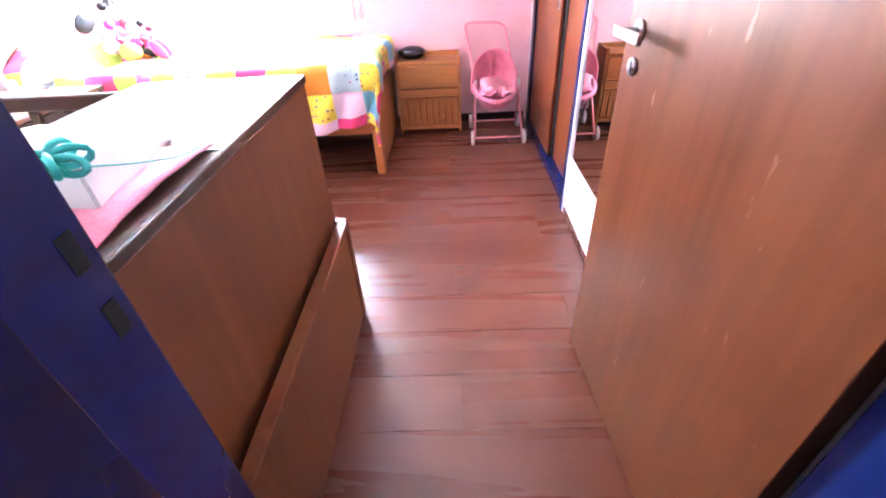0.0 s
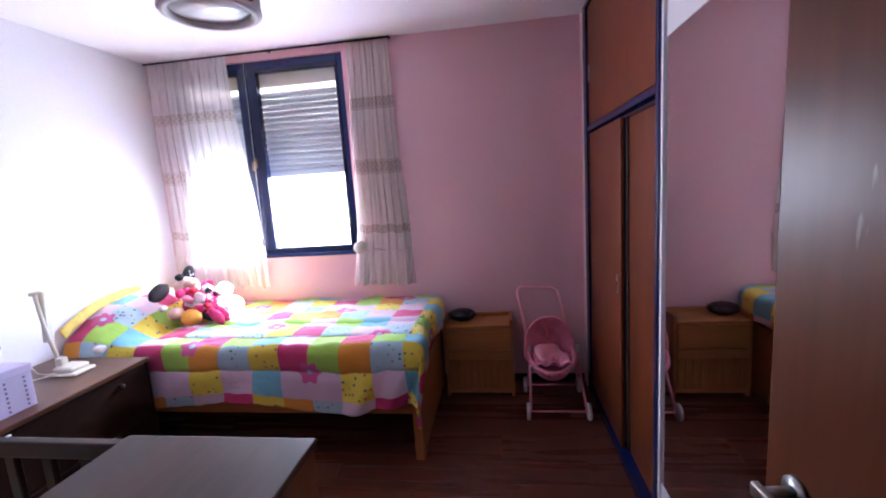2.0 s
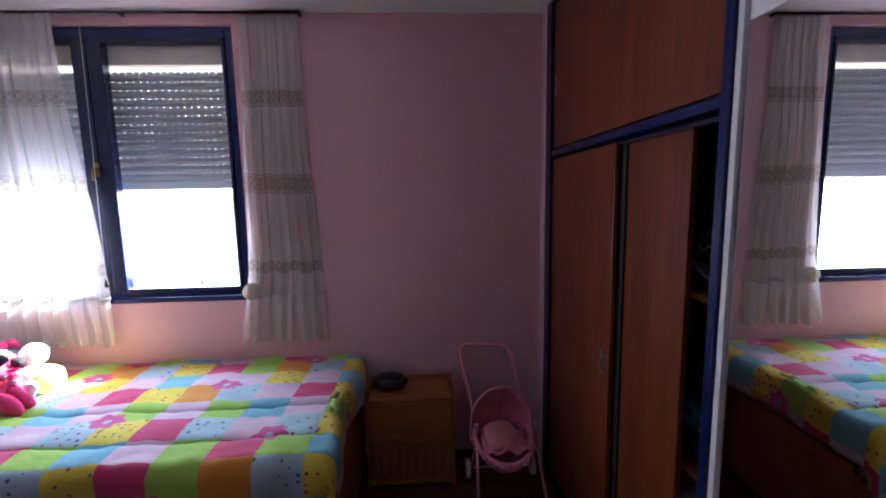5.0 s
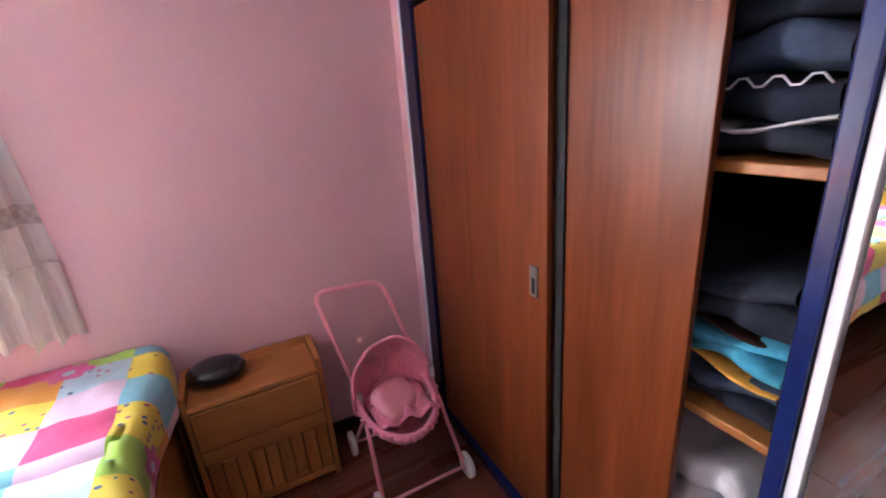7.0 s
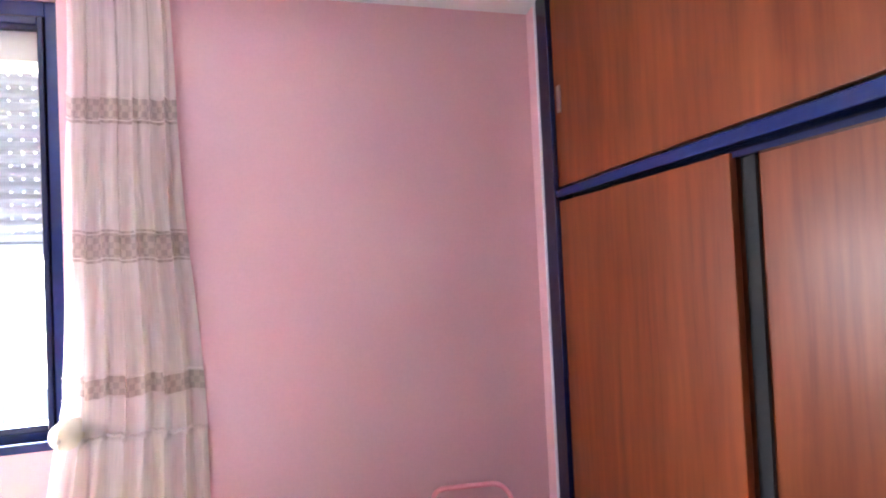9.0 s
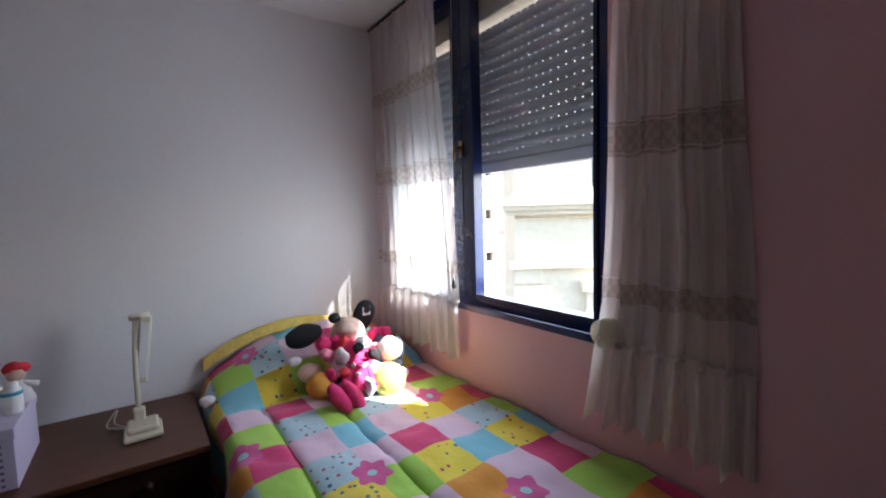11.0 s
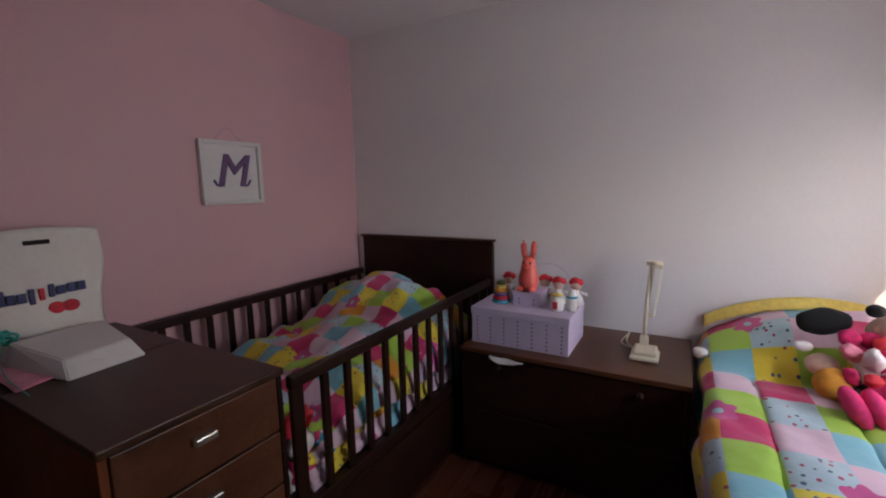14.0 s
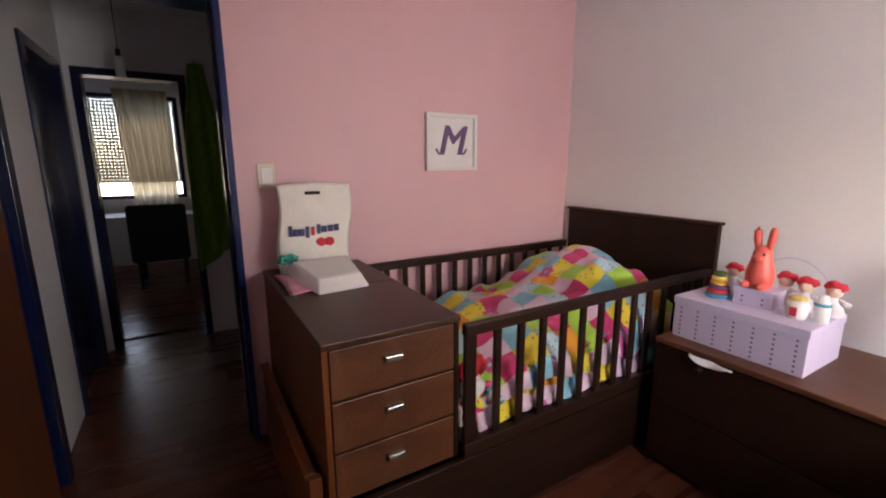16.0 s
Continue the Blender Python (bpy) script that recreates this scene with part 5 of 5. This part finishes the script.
def bag_side(y, s):
    def f(u, v):
        x = 0.43 - 0.335 * u + 0.012 * math.sin(6 * v)
        zz = 0.89 + v * (0.415 + 0.012 * math.sin(math.pi * u))
        return (x, y + s * 0.05 * (1 - v) * math.sin(math.pi * u) ** 0.4 + 0.008 * noise.noise(Vector((u * 5, v * 5, y))), zz)
    return f


cloth("front", bag_side(0.74, 1), 24, 24, M_BAG, bag, 0.003)
cloth("back", bag_side(0.725, -1), 24, 24, M_BAG, bag, 0.003)
block("handle_hole", 0.235, 0.305, 0.738, 0.752, 1.262, 1.277, M_GAP, bag, 0.002)
# print: plain letter-sized bars and two hearts
bars = [(0.375, 0.392, 1.075, 1.125), (0.350, 0.372, 1.075, 1.108), (0.322, 0.346, 1.075, 1.108), (0.300, 0.316, 1.065, 1.118), (0.248, 0.264, 1.08, 1.125), (0.218, 0.243, 1.085, 1.115), (0.188, 0.213, 1.087, 1.118), (0.160, 0.184, 1.088, 1.12)]
for x0, x1, z0, z1 in bars:
    block("print_bar", x0, x1, 0.768, 0.773, z0, z1, M_INK, bag, 0.002)
block("print_bar", 0.275, 0.290, 0.768, 0.773, 1.075, 1.115, M_RED, bag, 0.002)
for x in (0.21, 0.25):
    blob("print_heart", (x, 0.774, 1.04), (0.024, 0.003, 0.022), M_RED, bag, seg=12)
parcel = thing("paper_parcel", (0.25, 0.98, 0.888), "white paper parcel tied with teal ribbon", "parcel")
bm = bmesh.new()
vs = [bm.verts.new(v) for v in ((0.42, 0.82, 0.0), (0.12, 0.82, 0.0), (0.14, 1.10, 0.0), (0.36, 1.12, 0.0), (0.40, 0.84, 0.085), (0.15, 0.84, 0.09), (0.165, 1.06, 0.058), (0.345, 1.06, 0.05))]
for q in ((3, 2, 1, 0), (4, 5, 6, 7), (0, 1, 5, 4), (1, 2, 6, 5), (2, 3, 7, 6), (3, 0, 4, 7)):
    bm.faces.new([vs[i] for i in q])
bmesh.ops.bevel(bm, geom=list(bm.edges), offset=0.004, segments=2, affect="EDGES")
mesh_ob("wrapping", bm, M_PAPER, parcel, (0, 0, 0.889))
cloth("pink_sleeve", lambda u, v: (0.462 - 0.30 * v, 0.72 + (0.36 - 0.08 * v) * u, 0.891 + 0.012 * abs(math.sin(3 * u + 2 * v)) * (1 - v) + 0.006 * noise.noise(Vector((u * 4, v * 4, 1)))), 24, 10, M_PRAMF, parcel, 0.003)
tube("ribbon", bend([(0.40, 0.82, 0.965), (0.44, 0.88, 0.94), (0.452, 0.99, 0.905), (0.45, 1.14, 0.892)], 0.04), 0.0016, M_TEAL, parcel, 6)
for k in range(8):
    ca, sa = math.cos(k * 0.785), math.sin(k * 0.785)
    loop = [(0.41 + (0.022 + 0.022 * math.cos(q)) * ca, 0.80 + (0.022 + 0.022 * math.cos(q)) * sa, 0.975 + 0.012 * math.sin(q) + 0.006 * (k % 3)) for q in [2 * math.pi * n / 12 for n in range(12)]]
    tube("ribbon_loop", loop, 0.005, M_TEAL, parcel, 6, True)


# ---- on the south wall: framed letter, switch ----
pic = thing("framed_letter", (-0.604, SOUTH, 1.36), "white framed picture with a dark cursive letter M", "picture")
px0, px1, pz0, pz1 = -0.779, -0.429, 1.36, 1.685
block("frame", px0, px0 + 0.022, SOUTH + 0.001, SOUTH + 0.03, pz0, pz1, M_WPLAST, pic)
block("frame", px1 - 0.022, px1, SOUTH + 0.001, SOUTH + 0.03, pz0, pz1, M_WPLAST, pic)
block("frame", px0 + 0.022, px1 - 0.022, SOUTH + 0.001, SOUTH + 0.03, pz0, pz0 + 0.022, M_WPLAST, pic)
block("frame", px0 + 0.022, px1 - 0.022, SOUTH + 0.001, SOUTH + 0.03, pz1 - 0.022, pz1, M_WPLAST, pic)
block("mount", px0 + 0.022, px1 - 0.022, SOUTH + 0.001, SOUTH + 0.012, pz0 + 0.022, pz1 - 0.022, M_PAPER, pic, 0)
text("letter", "M", 0.23, M_PURPLE, pose(-0.60, SOUTH + 0.0135, 1.525, 90, 0, 180), pic, 0.25)
for s in (-1, 1):
    tube("swash", bend([(-0.604 - s * 0.055, SOUTH + 0.0135, 1.465), (-0.604 - s * 0.085, SOUTH + 0.0135, 1.452), (-0.604 - s * 0.105, SOUTH + 0.0135, 1.485)], 0.015), 0.006, M_PURPLE, pic, 8)
tube("string", [(-0.68, SOUTH + 0.006, 1.685), (-0.60, SOUTH + 0.006, 1.76), (-0.52, SOUTH + 0.006, 1.685)], 0.0015, M_LILAC, pic, 6)
sw = thing("light_switch", (0.435, SOUTH, 1.30), "cream plastic light switch by the door", "switch")
block("plate", 0.395, 0.475, SOUTH + 0.0005, SOUTH + 0.010, 1.285, 1.405, M_CREAM, sw, 0.004)
block("rocker", 0.41, 0.46, SOUTH + 0.010, SOUTH + 0.016, 1.305, 1.385, M_WPLAST, sw, 0.003)

# ---- corridor and far room ----
bulb = thing("corridor_bulb_lamp", (1.06, -0.9, CEIL), "bare tube bulb hanging in the corridor", "lamp")
tube("cord", [(1.06, -0.9, CEIL - 0.001), (1.06, -0.9, 2.13)], 0.003, M_BLKPL, bulb, 6)
tube("socket", [(1.06, -0.9, 2.14), (1.06, -0.9, 2.09)], 0.016, M_BLKPL, bulb)
tube("bulb", [(1.06, -0.9, 2.09), (1.06, -0.9, 1.965)], 0.028, M_WPLAST, bulb)
tw = thing("green_towel", (0.62, -1.1, 0.75), "green towel hanging beside the corridor doorway", "towel")
cloth("towel", lambda u, v: (0.62 + (u - 0.5) * (0.10 + 0.16 * min(1, (1 - v) * 2.2)) - 0.02 * (1 - v), -1.095 + 0.03 * math.sin(u * 14) * (1.1 - v), 0.75 + 1.38 * v - 0.2 * (u if v < 0.5 else 0) * (1 - 2 * v if v < 0.5 else 0)), 30, 30, M_GREEN, tw, 0.012)
tube("hook", bend([(0.62, -1.148, 2.14), (0.62, -1.10, 2.13), (0.62, -1.09, 2.16)], 0.01), 0.006, M_CHROME, tw)
fw = thing("window_2", (1.3, -4.5, 0.92), "far window with half-lowered perforated shutter", "window", kind="structure")
block("frame", 0.75, 1.86, -4.56, -4.51, 0.92, 0.97, M_NAVY, fw)
block("frame", 0.75, 1.86, -4.56, -4.51, 2.25, 2.30, M_NAVY, fw)
block("frame", 0.75, 0.80, -4.56, -4.51, 0.97, 2.25, M_NAVY, fw)
block("frame", 1.81, 1.86, -4.56, -4.51, 0.97, 2.25, M_NAVY, fw)
for i in range(26):
    z = 1.14 + i * 0.0435
    block("slat", 0.80, 1.81, -4.60, -4.59, z, z + 0.037, M_SHUT, fw, 0.002, 1)
o = tagged(boxes("slat_webs", [(0.80 + 0.04 * i, 0.823 + 0.04 * i, -4.592, -4.590, 1.14, 2.25) for i in range(25)], M_SHUT), kind="stuff")
o.parent, o.location = fw, -fw.location
far_c = thing("far_curtain", (1.15, -4.35, 0.7), "beige gathered curtain in the far room", "curtain")
cloth("cloth", lambda u, v: (0.86 + 0.50 * u + 0.1 * v * u, -4.36 + 0.03 * math.sin(u * 38), 0.75 + 1.6 * v), 90, 6, M_BEIGEC, far_c)


def office_chair():
    c = thing("dark_armchair", (1.12, -3.2, 0), "black upholstered chair in the far room", "chair")
    block("backrest", 0.79, 1.36, -3.05, -2.95, 0.30, 0.95, M_GREYC, c, 0.04, 4)
    block("seat", 0.80, 1.34, -3.55, -3.05, 0.36, 0.47, M_GREYC, c, 0.03, 3)
    for x in (0.83, 1.27):
        for y in (-3.5, -3.02):
            block("leg", x, x + 0.04, y, y + 0.04, 0, 0.37, M_GREYC, c)


office_chair()
tb = thing("far_table", (1.2, -4.1, 0), "pale table under the far window", "table")
block("top", 0.5, 1.9, -4.30, -3.75, 0.72, 0.75, M_WPLAST, tb, 0.004)
for x in (0.53, 1.82):
    for y in (-4.27, -3.83):
        block("leg", x, x + 0.05, y, y + 0.05, 0, 0.72, M_DARKZ, tb)

# ---- outside ----
setting(block("ground", -600, 600, NORTH + 3, 600, -6.3, -6.0, M_ASPH, bevel=0), "grey asphalt street below", "street")


def facade(name, origin, along, label):
    """An Empty whose x runs along the front, y into the house."""
    f = thing(name, origin, label, "building")
    f.rotation_euler = (0, 0, math.atan2(along[1], along[0]))
    return f


def apartment_house():
    f = facade("apartment_house", (-25.0, -3.0, -6.16), (0.14, 0.99), "pink rendered apartment house with windows and planted balconies")
    W, cell_w, cell_h, n, m = 39.6, 4.4, 2.9, 9, 7
    wall = []
    for k in range(m):
        z = k * cell_h
        wall.append((0, W, 0, 8, z, z + 0.9))
        wall.append((0, W, 0, 8, z + 2.3, z + cell_h))
        for i in range(n):
            x = i * cell_w
            wall += [(x, x + 0.5, 0, 8, z + 0.9, z + 2.3), (x + 1.9, x + 3.0, 0, 8, z + 0.9, z + 2.3), (x + 3.6, x + 4.4, 0, 8, z + 0.9, z + 2.3), (x + 3.0, x + 3.6, 0, 8, z + 0.9, z + 1.4), (x + 3.0, x + 3.6, 0, 8, z + 2.05, z + 2.3)]
    boxes("wall", wall, M_BRICKA).parent = f
    boxes("roof", [(-0.3, W + 0.3, -0.3, 8, m * cell_h, m * cell_h + 0.4)], M_STONE).parent = f
    boxes("string_course", [(0, W, -0.06, 0, k * cell_h + 0.1, k * cell_h + 0.25) for k in range(1, m)], M_STONE).parent = f
    for k in range(m):
        for i in range(n):
            x, z = i * cell_w, k * cell_h
            boxes("window", [(x + 0.5, x + 1.9, 0.35, 0.4, z + 0.9, z + 2.3), (x + 3.0, x + 3.6, 0.25, 0.3, z + 1.4, z + 2.05)], M_WIN).parent = f
            boxes("window_frame", [(x + 1.17, x + 1.23, 0.30, 0.345, z + 0.9, z + 2.3), (x + 0.5, x + 1.9, 0.30, 0.345, z + 1.9, z + 1.95), (x + 2.88, x + 3.72, -0.12, -0.002, z + 1.28, z + 1.4), (x + 2.88, x + 3.72, -0.12, -0.002, z + 2.05, z + 2.17), (x + 2.88, x + 3.0, -0.12, -0.002, z + 1.4, z + 2.05), (x + 3.6, x + 3.72, -0.12, -0.002, z + 1.4, z + 2.05)], M_STONE).parent = f
            if (i + k) % 2 == 0:
                boxes("balcony", [(x + 0.3, x + 2.1, -0.5, 0, z + 0.75, z + 0.9), (x + 0.3, x + 2.1, -0.5, -0.42, z + 0.9, z + 1.15)], M_STONE).parent = f
                bm = bmesh.new()
                rnd = random.Random(i * 7 + k)
                for q in range(150):
                    a = Vector((x + rnd.uniform(0.3, 2.1), rnd.uniform(-0.6, -0.3), z + 1.15 + rnd.uniform(-0.25, 0.3) - (1.1 * rnd.random() if q % 3 == 0 else 0)))
                    d1, d2 = Vector((rnd.uniform(-1, 1), rnd.uniform(-1, 1), rnd.uniform(-1, 1))) * 0.11, Vector((rnd.uniform(-1, 1), rnd.uniform(-1, 1), rnd.uniform(-1, 1))) * 0.09
                    bm.faces.new([bm.verts.new(p) for p in (a, a + d1, a + d1 + d2, a + d2)])
                o = tagged(mesh_ob("foliage", bm, M_LEAF), kind="stuff")
                o.parent = f


def stone_house():
    f = facade("stone_house", (-5.75, 8.95, -6), (0.60, 0.80), "cream stone town house with cornices and quoins")
    boxes("wall", [(0, 12, 0, 2, 0, 12)], M_STONE, bevel=0).parent = f
    boxes("cornice", [(-0.25, 12, -0.3, 0, 7.45, 7.55), (-0.32, 12, -0.38, 0, 7.55, 7.68), (-0.18, 12, -0.2, 0, 7.35, 7.45), (-0.12, 12, -0.15, 0, 6.25, 6.4), (-0.3, 12, -0.35, 0, 9.2, 9.4)], M_STONE).parent = f
    for i in range(14):
        w = 0.55 if i % 2 else 0.75
        o = boxes("quoin", [(-0.05, w, -0.05, 0.0, 0.05 + i * 0.45, 0.05 + i * 0.45 + 0.42)], M_STONE, bevel=0.02)
        o.parent = f
    for x in (1.6, 4.4, 7.2):
        boxes("window", [(x, x + 1.1, -0.02, 0.02, 7.9, 9.0), (x, x + 1.1, -0.02, 0.02, 3.4, 5.6)], M_WIN).parent = f
        boxes("window_surround", [(x - 0.15, x, -0.1, 0, 3.3, 5.75), (x + 1.1, x + 1.25, -0.1, 0, 3.3, 5.75), (x - 0.25, x + 1.35, -0.2, 0, 5.75, 5.95)], M_STONE).parent = f


apartment_house()
stone_house()


# ---- floor boards ----
def boards():
    bw, bl = 0.2, 1.28
    bm = bmesh.new()
    cube_into(bm, 0.0003, bl - 0.0003, 0.0003, bw - 0.0003, -0.012, 0, 0.0004, 1)
    me = bpy.data.meshes.new("floor_board")
    bm.to_mesh(me)
    bm.free()
    me.materials.append(M_FLOOR)
    y, k = -1.37, 0
    while y < NORTH - 0.01:
        lo, hi = (WEST - 0.02, 2.07) if y + bw / 2 > SOUTH - 0.1 else (0.25, 1.47)
        x = lo - (k * 0.43) % bl
        while x < hi:
            a, b = max(x, lo), min(x + bl, hi)
            if b - a > 0.03:
                o = new("floor_board", me)
                o.parent = sub
                o.location = Vector((a, y, 0)) - sub.location
                o.scale = ((b - a) / bl, min(1, (NORTH - 0.002 - y) / bw), 1)
            x += bl
        y += bw
        k += 1
    o = boxes("far_floor", [(-0.4, 2.3, -4.55, -1.302, -0.012, 0)], M_FLOOR)
    o.parent = sub
    o.location = -sub.location


boards()
